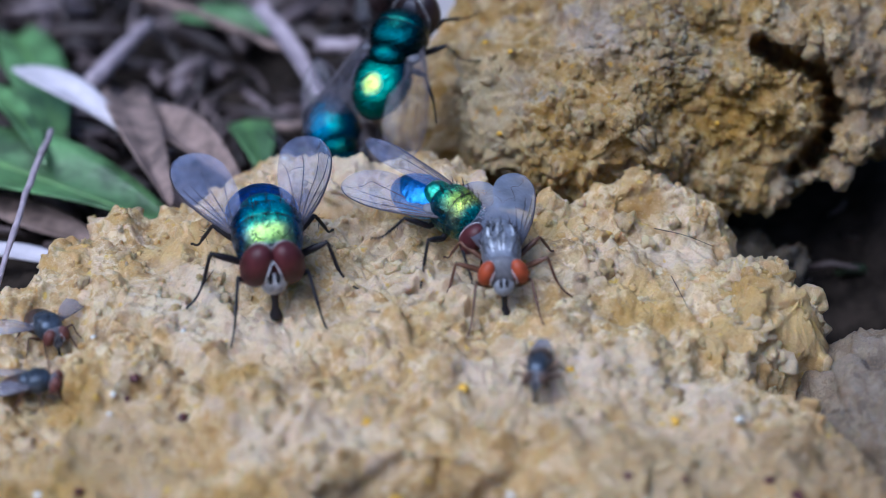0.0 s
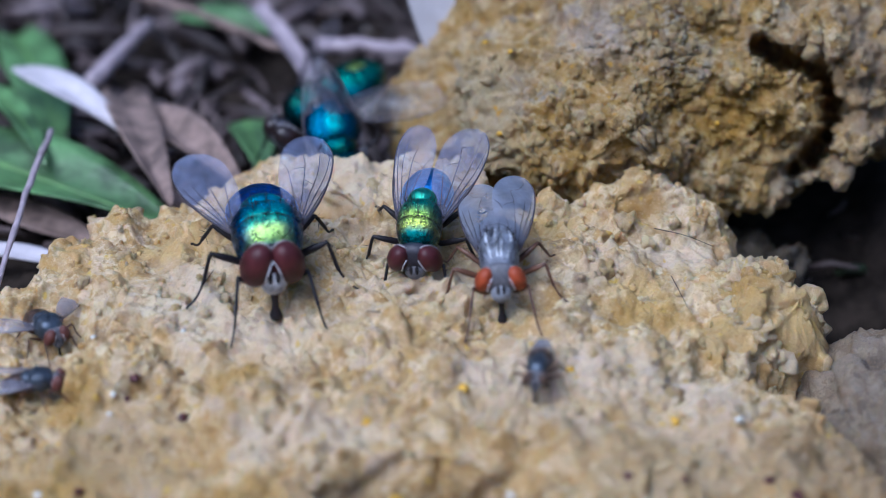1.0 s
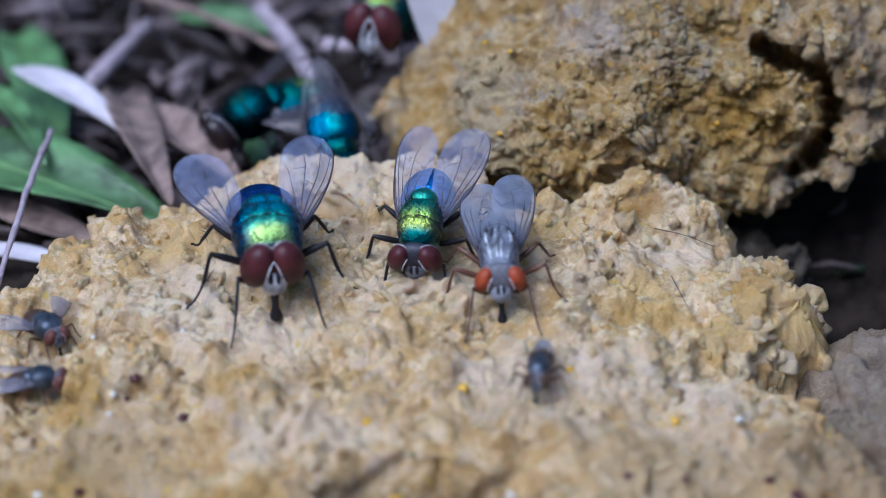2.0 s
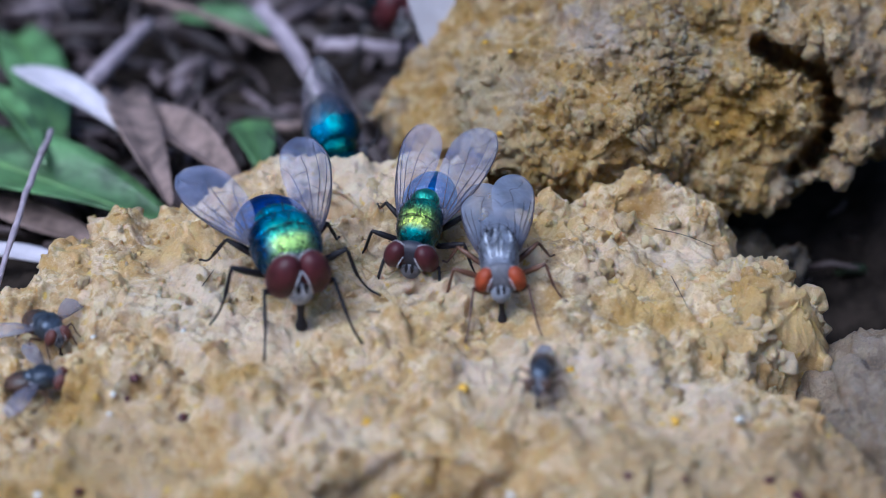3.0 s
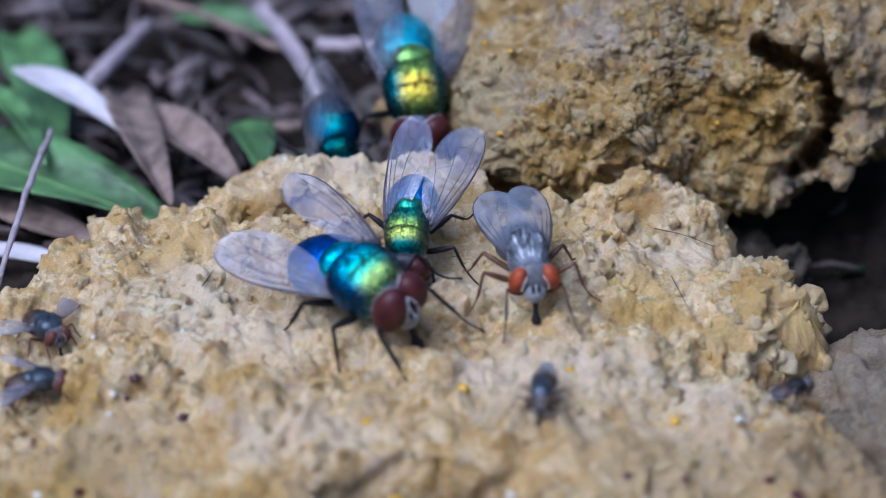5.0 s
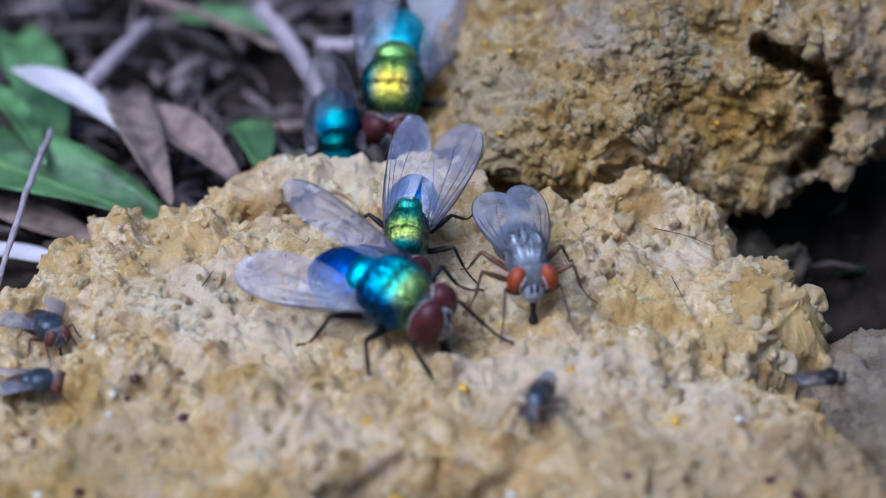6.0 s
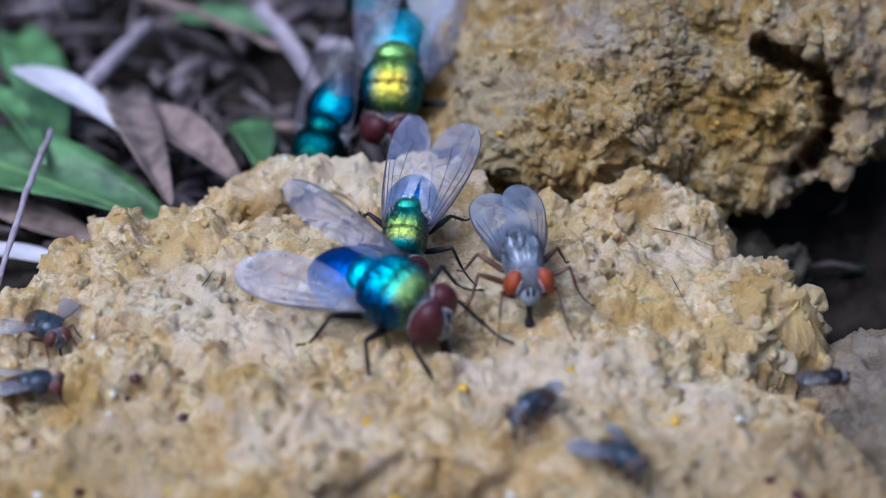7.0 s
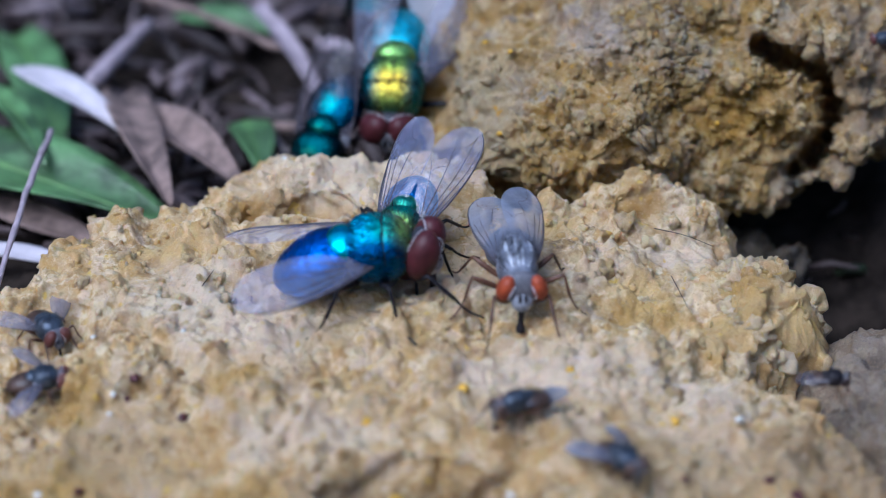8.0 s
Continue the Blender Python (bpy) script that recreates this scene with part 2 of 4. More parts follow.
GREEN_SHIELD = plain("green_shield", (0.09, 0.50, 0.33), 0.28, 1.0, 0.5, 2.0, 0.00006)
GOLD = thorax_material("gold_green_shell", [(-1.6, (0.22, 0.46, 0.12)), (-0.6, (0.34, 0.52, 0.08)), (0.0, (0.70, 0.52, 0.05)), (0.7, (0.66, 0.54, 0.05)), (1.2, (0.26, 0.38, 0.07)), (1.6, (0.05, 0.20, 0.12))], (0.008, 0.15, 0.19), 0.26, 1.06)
GOLD_SHIELD = plain("golden_green_shield", (0.26, 0.50, 0.13), 0.28, 1.0, 0.5, 2.0, 0.00006)
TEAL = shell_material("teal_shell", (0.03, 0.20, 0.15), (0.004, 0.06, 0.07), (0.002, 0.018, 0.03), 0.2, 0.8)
TEAL_BELLY = shell_material("green_sheen_shell", (0.46, 0.58, 0.12), (0.015, 0.20, 0.15), (0.004, 0.05, 0.07), -0.7, 0.8)
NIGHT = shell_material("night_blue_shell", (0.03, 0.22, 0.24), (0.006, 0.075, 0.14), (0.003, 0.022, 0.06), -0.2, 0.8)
BELLY_SKY = plain("azure_shell", (0.07, 0.30, 0.85), 0.28, 1.0, 0.4, 1.8, 0.00008)
BELLY_BLUE = plain("deep_blue_shell", (0.022, 0.13, 0.56), 0.32, 1.0, 0.55, 1.8, 0.00008)
BELLY_CYAN = plain("cyan_shell", (0.07, 0.46, 0.58), 0.30, 1.0, 0.45, 1.8, 0.00008)
GREY_SHELL = plain("dusty_grey_shell", (0.15, 0.165, 0.21), 0.5, 0.0, 0.6, 1.6, 0.00006)
GREY_STRIPE = plain("silvery_stripe", (0.46, 0.49, 0.55), 0.5, 0.0, 0.7, 1.3)
SILVER = plain("silver_dust", (0.62, 0.64, 0.70), 0.5, 0.0, 0.15, 4.0)
EYE_BROWN = plain("brown_red_eye", (0.062, 0.014, 0.017), 0.45, 0.0, 0.4, 0.9, 0.00001, 0.3)
EYE_RED = plain("orange_red_eye", (0.30, 0.055, 0.018), 0.5, 0.0, 0.3, 1.2, 0.000006, 0.35)
EYE_DARK = plain("dark_eye", (0.02, 0.011, 0.012), 0.36, 0.0, 0.25, 1.4, 0.000004)
BLACK = plain("black_chitin", (0.012, 0.010, 0.013), 0.5, 0.0, 0.3, 4.0, 0.00002, 0.3)
BROWN_LEG = plain("brown_chitin", (0.10, 0.045, 0.025), 0.45, 0.0, 0.4, 2.0)
BROW = plain("dark_forehead", (0.028, 0.027, 0.04), 0.5, 0.0, 0.3, 4.0)
FACE = plain("grey_face", (0.12, 0.12, 0.14), 0.55, 0.0, 0.3, 4.0)
CHEEK = plain("silvery_face", (0.34, 0.335, 0.36), 0.5, 0.0, 0.5, 2.4)
FACE_PALE = plain("pale_grey_face", (0.24, 0.255, 0.30), 0.55, 0.0, 0.3, 4.0)
SMALL_SHELL = plain("small_fly_shell", (0.06, 0.075, 0.10), 0.38, 0.5, 0.5, 3.0)
SMALL_BELLY = plain("small_fly_belly", (0.06, 0.035, 0.025), 0.4, 0.0, 0.5, 3.0)
EYE_DULL = plain("dull_red_eye", (0.10, 0.03, 0.022), 0.6, 0.0, 0.2, 3.0, 0.000004)
VEIN = plain("wing_vein", (0.06, 0.05, 0.06), 0.5, 0.0, 0.2, 4.0)
WING = wing_material("wing_membrane", (0.34, 0.38, 0.58), 0.36, 0.22)
WING_SMOKY = wing_material("smoky_wing_membrane", (0.25, 0.28, 0.42), 0.34, 0.3)
WING_PALE = wing_material("pale_wing_membrane", (0.46, 0.45, 0.55), 0.42)
WING_DIM = wing_material("dim_wing_membrane", (0.15, 0.145, 0.19), 0.2)
WING_GREY = wing_material("grey_wing_membrane", (0.27, 0.30, 0.39), 0.62, 0.3)
LEAF_GREEN = plain("green_leaf", (0.10, 0.20, 0.075), 0.4, 0, 0.6, 0.35, 0.0001)
LEAF_RIB = plain("leaf_rib", (0.12, 0.24, 0.07), 0.4, 0, 0.3, 0.5)
LEAF_PALE = plain("bleached_leaf", (0.55, 0.51, 0.54), 0.6, 0, 0.15, 0.7, 0.0001)
PETAL = plain("white_petal", (0.50, 0.48, 0.51), 0.5, 0, 0.08, 0.7, 0.0001)
LEAF_DRY = plain("dry_brown_leaf", (0.20, 0.142, 0.12), 0.75, 0, 0.5, 0.9, 0.0001)
LITTER = litter_material()
YELLOW = plain("yellow_fleck", (0.60, 0.35, 0.03), 0.5, 0, 0.2, 3.0)
GLINT_GRAIN = plain("glint_grain", (0.72, 0.70, 0.62), 0.2, 0, 0.05, 3.0)
DARK_SPOT = plain("dark_spot", (0.06, 0.012, 0.014), 0.3, 0, 0.4, 3.0)
BACKDROP = plain("sky_screen_green", (0.05, 0.075, 0.03), 0.9, 0, 0.6, 0.02, 0.001)
STRAW = plain("pale_straw", (0.36, 0.30, 0.33), 0.6, 0, 0.25, 0.8, 0.0001)


# ---- relief: noise and the plan of the lumps, in millimetres ----
def lattice(ix, iy, iz, seed):
    h = (ix * 374761393 + iy * 668265263 + iz * 2147483647 + seed * 974634777) & 0xFFFFFFFF
    h = ((h ^ (h >> 13)) * 1274126177) & 0xFFFFFFFF
    return ((h ^ (h >> 16)) & 0xFFFF) / 65535.0


def vnoise(p, seed=0):
    """Smooth value noise in -1..1 at points p (n, 3), cell size 1."""
    i = np.floor(p).astype(np.int64)
    f = p - i
    f = f * f * f * (f * (f * 6 - 15) + 10)
    out = np.zeros(len(p))
    for dx in (0, 1):
        for dy in (0, 1):
            for dz in (0, 1):
                w = (f[:, 0] if dx else 1 - f[:, 0]) * (f[:, 1] if dy else 1 - f[:, 1]) * (f[:, 2] if dz else 1 - f[:, 2])
                out += w * lattice(i[:, 0] + dx, i[:, 1] + dy, i[:, 2] + dz, seed)
    return out * 2 - 1


def cells(p, seed=0):
    """Distance to the nearest of scattered points, one in a cell of size 1."""
    i = np.floor(p).astype(np.int64)
    best = np.full(len(p), 9.0)
    for dx in (-1, 0, 1):
        for dy in (-1, 0, 1):
            for dz in (-1, 0, 1):
                c = i + (dx, dy, dz)
                d = 0.0
                for k in range(3):
                    d = d + (c[:, k] + lattice(c[:, 0], c[:, 1], c[:, 2], seed + 17 * k) - p[:, k]) ** 2
                best = np.minimum(best, d)
    return np.sqrt(best)


GROUND = -7.0
# plan of the front lump, counter-clockwise
PLAN = [(-34, -34), (34, -34), (24.5, -18.0), (19.8, -13.4), (17.2, -10.9), (16.3, -9.0), (15.4, -7.9), (12.4, -6.1), (15.8, -3.9), (16.7, -3.1),
        (17.3, -2.0), (17.0, -0.6), (15.7, 0.4), (14.1, 1.2), (13.3, 2.6), (13.4, 5.2), (10.9, 8.6), (8.0, 7.8), (4.9, 5.2), (3.2, 6.4), (0.4, 11.0), (-2.9, 10.1),
        (-5.1, 10.6), (-8.2, 12.0), (-10.3, 9.9), (-12.2, 6.9), (-13.4, 5.5), (-14.5, 6.0), (-15.9, 6.9), (-17.2, 4.6), (-18.3, 2.2),
        (-19.3, -1.0), (-20.5, -1.6), (-34, -3.0)]


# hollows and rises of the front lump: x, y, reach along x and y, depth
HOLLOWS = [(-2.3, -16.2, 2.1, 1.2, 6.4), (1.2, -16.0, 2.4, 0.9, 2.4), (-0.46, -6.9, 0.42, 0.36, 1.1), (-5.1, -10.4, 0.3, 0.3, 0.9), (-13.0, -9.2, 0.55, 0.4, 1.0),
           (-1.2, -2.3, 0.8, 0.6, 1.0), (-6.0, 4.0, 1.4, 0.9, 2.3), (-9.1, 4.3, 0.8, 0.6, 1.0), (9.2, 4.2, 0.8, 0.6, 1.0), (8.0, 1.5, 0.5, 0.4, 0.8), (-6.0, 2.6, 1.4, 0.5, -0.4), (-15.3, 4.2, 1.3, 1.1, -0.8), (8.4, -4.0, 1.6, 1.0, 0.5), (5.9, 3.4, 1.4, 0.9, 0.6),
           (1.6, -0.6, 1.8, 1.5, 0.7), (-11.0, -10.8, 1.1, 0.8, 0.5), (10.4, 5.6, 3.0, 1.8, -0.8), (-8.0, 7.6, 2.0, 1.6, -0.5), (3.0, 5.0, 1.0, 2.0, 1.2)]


def inside_distance(x, y, poly):
    """Signed distance to the plan's edge, positive inside."""
    d = np.full(len(x), 1e9)
    odd = np.zeros(len(x), bool)
    for (ax, ay), (bx, by) in zip(poly, poly[1:] + poly[:1]):
        ex, ey = bx - ax, by - ay
        t = np.clip(((x - ax) * ex + (y - ay) * ey) / (ex * ex + ey * ey), 0, 1)
        d = np.minimum(d, np.hypot(x - ax - t * ex, y - ay - t * ey))
        cross = (ay > y) != (by > y)
        with np.errstate(divide="ignore", invalid="ignore"):
            odd ^= cross & (x < ax + (y - ay) * ex / (ey if ey else 1e-9))
    return np.where(odd, d, -d)


def flat3(x, y, s, z=0.0):
    return np.stack((x * s, y * s, np.full(len(x), z)), 1)


def lump_base(x, y):
    """Large shape of the front lump, with no crumbs: height at x, y."""
    edge = inside_distance(x, y, PLAN) + 0.7 * vnoise(flat3(x, y, 0.8, 3.3), 5)
    r = 2.2
    s = np.clip(edge, 0, r)
    z = -0.0032 * (x + 2) ** 2 - 0.0035 * (y + 3) ** 2
    z = z - (r - np.sqrt(np.maximum(r * r - (r - s) ** 2, 0))) + 0.0
    z = z + 0.75 * vnoise(flat3(x, y, 0.17, 1.7), 1) + 0.5 * vnoise(flat3(x, y, 0.36, 2.2), 2)
    for hx, hy, rx, ry, deep in HOLLOWS:
        z = z - deep * np.exp(-(((x - hx) / rx) ** 2 + ((y - hy) / ry) ** 2) ** 1.5)
    low = np.clip((-15.6 - x + 0.5 * vnoise(flat3(x, y, 0.5, 9.1), 8)) / 0.9, 0, 1) * np.clip((-2.0 - y) / 2.0, 0, 1)
    z = z - 1.1 * low * low * (3 - 2 * low)
    return np.where(edge < 0, z + edge * 5.0, z), edge


# ---- end of relief ----
def mesh_object(name, verts, faces, mat, smooth=True):
    me = bpy.data.meshes.new(name)
    verts = np.asarray(verts, np.float32)
    faces = np.asarray(faces, np.int32)
    me.vertices.add(len(verts))
    me.vertices.foreach_set("co", verts.ravel())
    me.loops.add(faces.size)
    me.loops.foreach_set("vertex_index", faces.ravel())
    me.polygons.add(len(faces))
    me.polygons.foreach_set("loop_start", np.arange(0, faces.size, faces.shape[1], dtype=np.int32))
    me.update(calc_edges=True)
    me.validate()
    me.polygons.foreach_set("use_smooth", np.full(len(me.polygons), smooth))
    me.materials.append(mat)
    return new(name, me)


def grid_faces(nu, nv, closed=False):
    u, v = np.meshgrid(np.arange(nu - 1), np.arange(nv if closed else nv - 1), indexing="ij")
    u, v = u.ravel(), v.ravel()
    w = (v + 1) % nv
    return np.stack((u * nv + v, (u + 1) * nv + v, (u + 1) * nv + w, u * nv + w), 1)


def knobs(d, wide=0.48):
    """Rounded bumps standing apart, from distances to their middles."""
    return np.exp(-(d / wide) ** 2.4)


def crumbs(p, seed, rough=1.0):
    """Crumbly relief in millimetres at points p."""
    warp = np.stack([vnoise(p * 0.8, seed + k) for k in (31, 32, 33)], 1)
    q = p + 0.45 * warp
    fine = q + 0.12 * np.stack([vnoise(p * 3.1, seed + k) for k in (34, 35, 36)], 1)
    patch = np.clip(0.5 + 0.9 * vnoise(p * 0.3, seed + 4), 0, 1)
    loose = np.clip(0.5 + 0.9 * vnoise(p * 0.5 + 7.7, seed + 9), 0, 1)
    pits = np.clip(vnoise(p * 0.62, seed + 6) - 0.38, 0, 1)
    h = 0.62 * knobs(cells(q * 0.62, seed + 1)) * (0.25 + 0.75 * patch)
    h = h + 0.52 * knobs(cells(fine * 1.15, seed + 2)) * (0.3 + 0.7 * loose)
    h = h + rough * (0.22 * knobs(cells(fine * 2.4, seed + 3)) * (0.4 + 0.6 * patch) + 0.07 * knobs(cells(fine * 5.0, seed + 10)))
    return h - 0.5 + 0.3 * vnoise(p * 1.0, seed + 5) - (0.3 + 0.8 * rough) * pits


LUMPS = {}     # points and normals of each lump, for what lies on it


def front_lump():
    xs, ys = np.arange(-26, 26.01, 0.075), np.arange(-24, 13.01, 0.075)
    gx, gy = np.meshgrid(xs, ys, indexing="ij")
    x, y = gx.ravel(), gy.ravel()
    z, edge = lump_base(x, y)
    z = np.maximum(z, GROUND - 0.6)
    p = np.stack((x, y, z), 1)
    up = np.stack((-np.gradient(z.reshape(gx.shape), 0.075, axis=0).ravel(), -np.gradient(z.reshape(gx.shape), 0.075, axis=1).ravel(), np.ones(len(x))), 1)
    up /= np.linalg.norm(up, axis=1)[:, None]
    p = p + up * crumbs(p, 40, 0.75)[:, None]
    f = grid_faces(len(xs), len(ys))
    keep = (edge[f] > -2.6).all(1)
    used, f = np.unique(f[keep], return_inverse=True)
    LUMPS[40] = (p[edge > -0.9], up[edge > -0.9])
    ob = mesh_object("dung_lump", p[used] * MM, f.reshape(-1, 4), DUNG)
    return tagged(ob, "crumbly pale tan lump of dried dung with flies on it", "dung")


def round_lump(name, blobs, origin, seed, mat, label, nu=330, nv=620, dents=(), cracks=()):
    """A lump with an underside: ellipsoids (centre, radii) that all hold the origin, merged and crumbled."""
    turn = np.linspace(0, 2 * math.pi, nv, endpoint=False)
    turn = turn + 0.6 * np.sin(turn) - 0.5 * math.pi      # finer towards -y
    th, ph = np.meshgrid(np.linspace(0.001, math.pi - 0.001, nu), turn + math.pi, indexing="ij")
    d = np.stack((np.sin(th) * np.cos(ph), np.sin(th) * np.sin(ph), np.cos(th)), -1).reshape(-1, 3)
    acc = np.zeros(len(d))
    for c, r in blobs:
        o = (np.array(origin) - c) / r
        e = d / np.array(r)
        a, b, k = (e * e).sum(1), (e * o).sum(1), (o * o).sum() - 1
        t = (-b + np.sqrt(np.maximum(b * b - a * k, 0))) / a
        acc += np.maximum(t, 0.01) ** 10
    t = acc ** 0.1
    p = np.array(origin) + d * t[:, None]
    def outward(q):
        g = q.reshape(nu, nv, 3)
        n = np.cross(np.gradient(g, axis=0), np.roll(g, -1, 1) - np.roll(g, 1, 1)).reshape(-1, 3)
        return n / np.maximum(np.linalg.norm(n, axis=1), 1e-9)[:, None]

    away = outward(p)
    for c, r, deep in dents:
        q = np.min([np.linalg.norm((p - one) / r, axis=1) for one in c], axis=0)
        p = p - away * (deep * np.exp(-q ** 3))[:, None]
    t = 0.9 * vnoise(p * 0.2, seed + 7) + 0.5 * vnoise(p * 0.45, seed + 8)
    p = p + outward(p) * t[:, None]
    whole = np.ones(len(p))
    for c, way, wide, deep in cracks:
        q = np.min([np.linalg.norm(np.cross(p - one, way), axis=1) for one in c], axis=0) / wide + 9 * (away @ np.array(way) > 0.2)
        p = p + np.array(way) * (deep * np.exp(-q ** 4))[:, None]
        whole *= 1 - 0.8 * np.exp(-(q / 1.25) ** 4)
    p = p + outward(p) * (crumbs(p, seed) * whole)[:, None]
    LUMPS[seed] = (p[whole > 0.8], outward(p)[whole > 0.8])
    ob = mesh_object(name, p * MM, grid_faces(nu, nv, True), mat)
    return tagged(ob, label, "dung")


pale_lump = front_lump()
ochre_lump = round_lump("dung_lump", [((13.5, 18, 0.1), (13.0, 9.5, 6.8)), ((7.0, 17, -3.5), (10.0, 6.5, 4.5)), ((6.9, 13.6, 0.3), (6.4, 7.0, 4.8))], (11.5, 16.5, -1.5), 70,
           DUNG_DARK, "ochre brown rounded lump of dung with a dark cracked hollow", 440, 800,
           dents=[([(12.6, 9.3, 1.0)], (2.2, 4.0, 1.8), 0.7), 
                  ([(3.8, 12.0, 3.3), (4.8, 10.8, 3.1), (5.9, 9.8, 2.7), (7.2, 8.5, 2.3), (8.4, 7.4, 1.9), (9.6, 7.0, 0.9), (10.4, 7.4, -0.4)], (1.0, 1.2, 0.8), -1.2),
                  ([(13.6, 9.4, -3.0), (16.0, 9.6, -2.8), (18.4, 9.9, -1.6), (20.0, 10.0, 0.4)], (1.5, 2.2, 0.9), -0.9), ([(14.3, 11.5, 3.0)], (1.5, 2.5, 1.0), -1.0),
                  ([(15.4, 12.6, 5.0), (16.8, 12.2, 4.7), (18.2, 11.8, 4.2), (19.4, 11.2, 3.3), (20.0, 10.6, 1.8), (19.9, 10.0, 0.3), (19.2, 9.5, -1.2)], (0.9, 2.6, 0.8), -0.8)],
           cracks=[([(15.1, 10.0, 5.2), (15.7, 10.0, 4.7), (16.3, 10.0, 4.4), (16.9, 10.0, 4.2), (17.5, 10.0, 4.0), (18.0, 10.0, 3.5),
                    (18.4, 10.0, 2.7), (18.7, 10.0, 1.8), (18.7, 10.0, 1.0), (18.6, 10.0, 0.1), (18.2, 10.0, -0.7), (17.8, 10.0, -1.3), (17.2, 10.0, -1.9)], (0.16, 0.83, -0.53), 0.42, 5.0)])
grey_lump = round_lump("dung_lump", [((24.0, -6.3, -6.6), (9.5, 9.0, 4.4))], (24.0, -6.3, -6.6), 90, DUNG_GREY, "greyish brown lump of dung lying low on the soil", 220, 400)


shaded_clod = round_lump("dung_lump", [((14.2, 9.4, -7.4), (3.4, 3.0, 2.6))], (14.2, 9.4, -7.4), 95, DUNG_SHADED, "brown clod of dung in the gap between the lumps, its shade painted in", 160, 240)


def ground():
    inner = np.arange(-60, 60.01, 0.5)
    outer = 60 * 1.55 ** np.arange(1, 17)
    axis = np.concatenate((-outer[::-1], inner, outer))
    gx, gy = np.meshgrid(axis, axis, indexing="ij")
    x, y = gx.ravel(), gy.ravel()
    q = flat3(x, y, 1.0, 0.4)
    z = 1.2 * vnoise(q * 0.12, 11) + 0.8 * vnoise(q * 0.4, 12) + 0.6 * (0.5 - cells(q * 0.6, 13)) - 6.0 * np.exp(-(((x - 21) / 7) ** 2 + ((y - 5) / 5) ** 2))
    ob = mesh_object("ground", np.stack((x, y, GROUND - 0.8 + z), 1) * MM, grid_faces(len(axis), len(axis)), SOIL)
    return tagged(ob, "dark damp soil under the lumps and leaves", "ground", kind="structure")


ground()


def sky_screen():
    """Unseen ring all round, some half a metre off, added to block low sky light."""
    n = 240
    w = np.linspace(0, 2 * math.pi, n, endpoint=False)
    rng = np.random.default_rng(5)
    rows = []
    for k in range(6):
        r = 520 + 60 * k / 5 + 12 * rng.standard_normal(n)
        z = GROUND - 10 + (300 + 45 * rng.standard_normal(n)) * k / 5
        rows.append(np.stack((r * np.cos(w), r * np.sin(w), z), 1))
    ob = mesh_object("backdrop", np.concatenate(rows) * MM, grid_faces(6, n, True), BACKDROP)
    return tagged(ob, "unseen dark green ring added to block low sky light", "grass", kind="structure")


sky_screen()


# ---- loose crumbs, flecks and hairs ----
def ball(n=1):
    bm = bmesh.new()
    bmesh.ops.create_icosphere(bm, subdivisions=n, radius=1)
    v = np.array([q.co for q in bm.verts])
    f = np.array([[q.index for q in t.verts] for t in bm.faces])
    bm.free()
    return v, f


def loose_crumbs(seed, count, mat, label, small=0.06, large=0.30):
    """Crumbs scattered over a lump."""
    rng = np.random.default_rng(seed)
    p, n = LUMPS[seed]
    ok = np.flatnonzero((n[:, 2] > 0.1) | (n[:, 1] < -0.5))
    pick = rng.choice(ok, count)
    v, f = ball(2)
    r = small + (large - small) * rng.random(count) ** 2.6
    ax = r[:, None] * rng.uniform(0.6, 1.3, (count, 3))
    verts = v[None] * ax[:, None]
    verts = verts * (1 + 0.6 * vnoise((v[None] * 2.1 + 9.1 * np.arange(count)[:, None, None]).reshape(-1, 3), 3).reshape(count, -1, 1))
    w = rng.uniform(0, 6.28, count)
    c, t = np.cos(w)[:, None], np.sin(w)[:, None]
    verts = np.stack((c * verts[..., 0] - t * verts[..., 1], t * verts[..., 0] + c * verts[..., 1], verts[..., 2]), -1)
    verts = verts + (p[pick] - n[pick] * (r * 0.15)[:, None])[:, None]
    faces = f[None] + (np.arange(count) * len(v))[:, None, None]
    ob = mesh_object("crumbs", verts.reshape(-1, 3) * MM, faces.reshape(-1, 3), mat)
    return tagged(ob, label, "crumbs", kind="stuff")


loose_crumbs(40, 2000, DUNG, "loose pale tan crumbs on the dung", 0.05, 0.26)
loose_crumbs(70, 6500, DUNG_DARK, "loose ochre crumbs on the rear dung lump", 0.05, 0.27)


def on_lump(seed, q):
    """The point of a lump nearest to q."""
    p, n = LUMPS[seed]
    i = np.argmin(((p - np.array(q)) ** 2).sum(1))
    return Vector(p[i]), Vector(n[i])


# ---- building flies ----
def add_grid(bm, fn, nu, nv, closed=True):
    """A sheet of fn(u, v), u and v in 0..1, closed round v."""
    rows = [[bm.verts.new(fn(i / (nu - 1), j / (nv if closed else nv - 1))) for j in range(nv)] for i in range(nu)]
    for i in range(nu - 1):
        for j in range(nv if closed else nv - 1):
            k = (j + 1) % nv
            bm.faces.new((rows[i][j], rows[i + 1][j], rows[i + 1][k], rows[i][k]))
    return rows


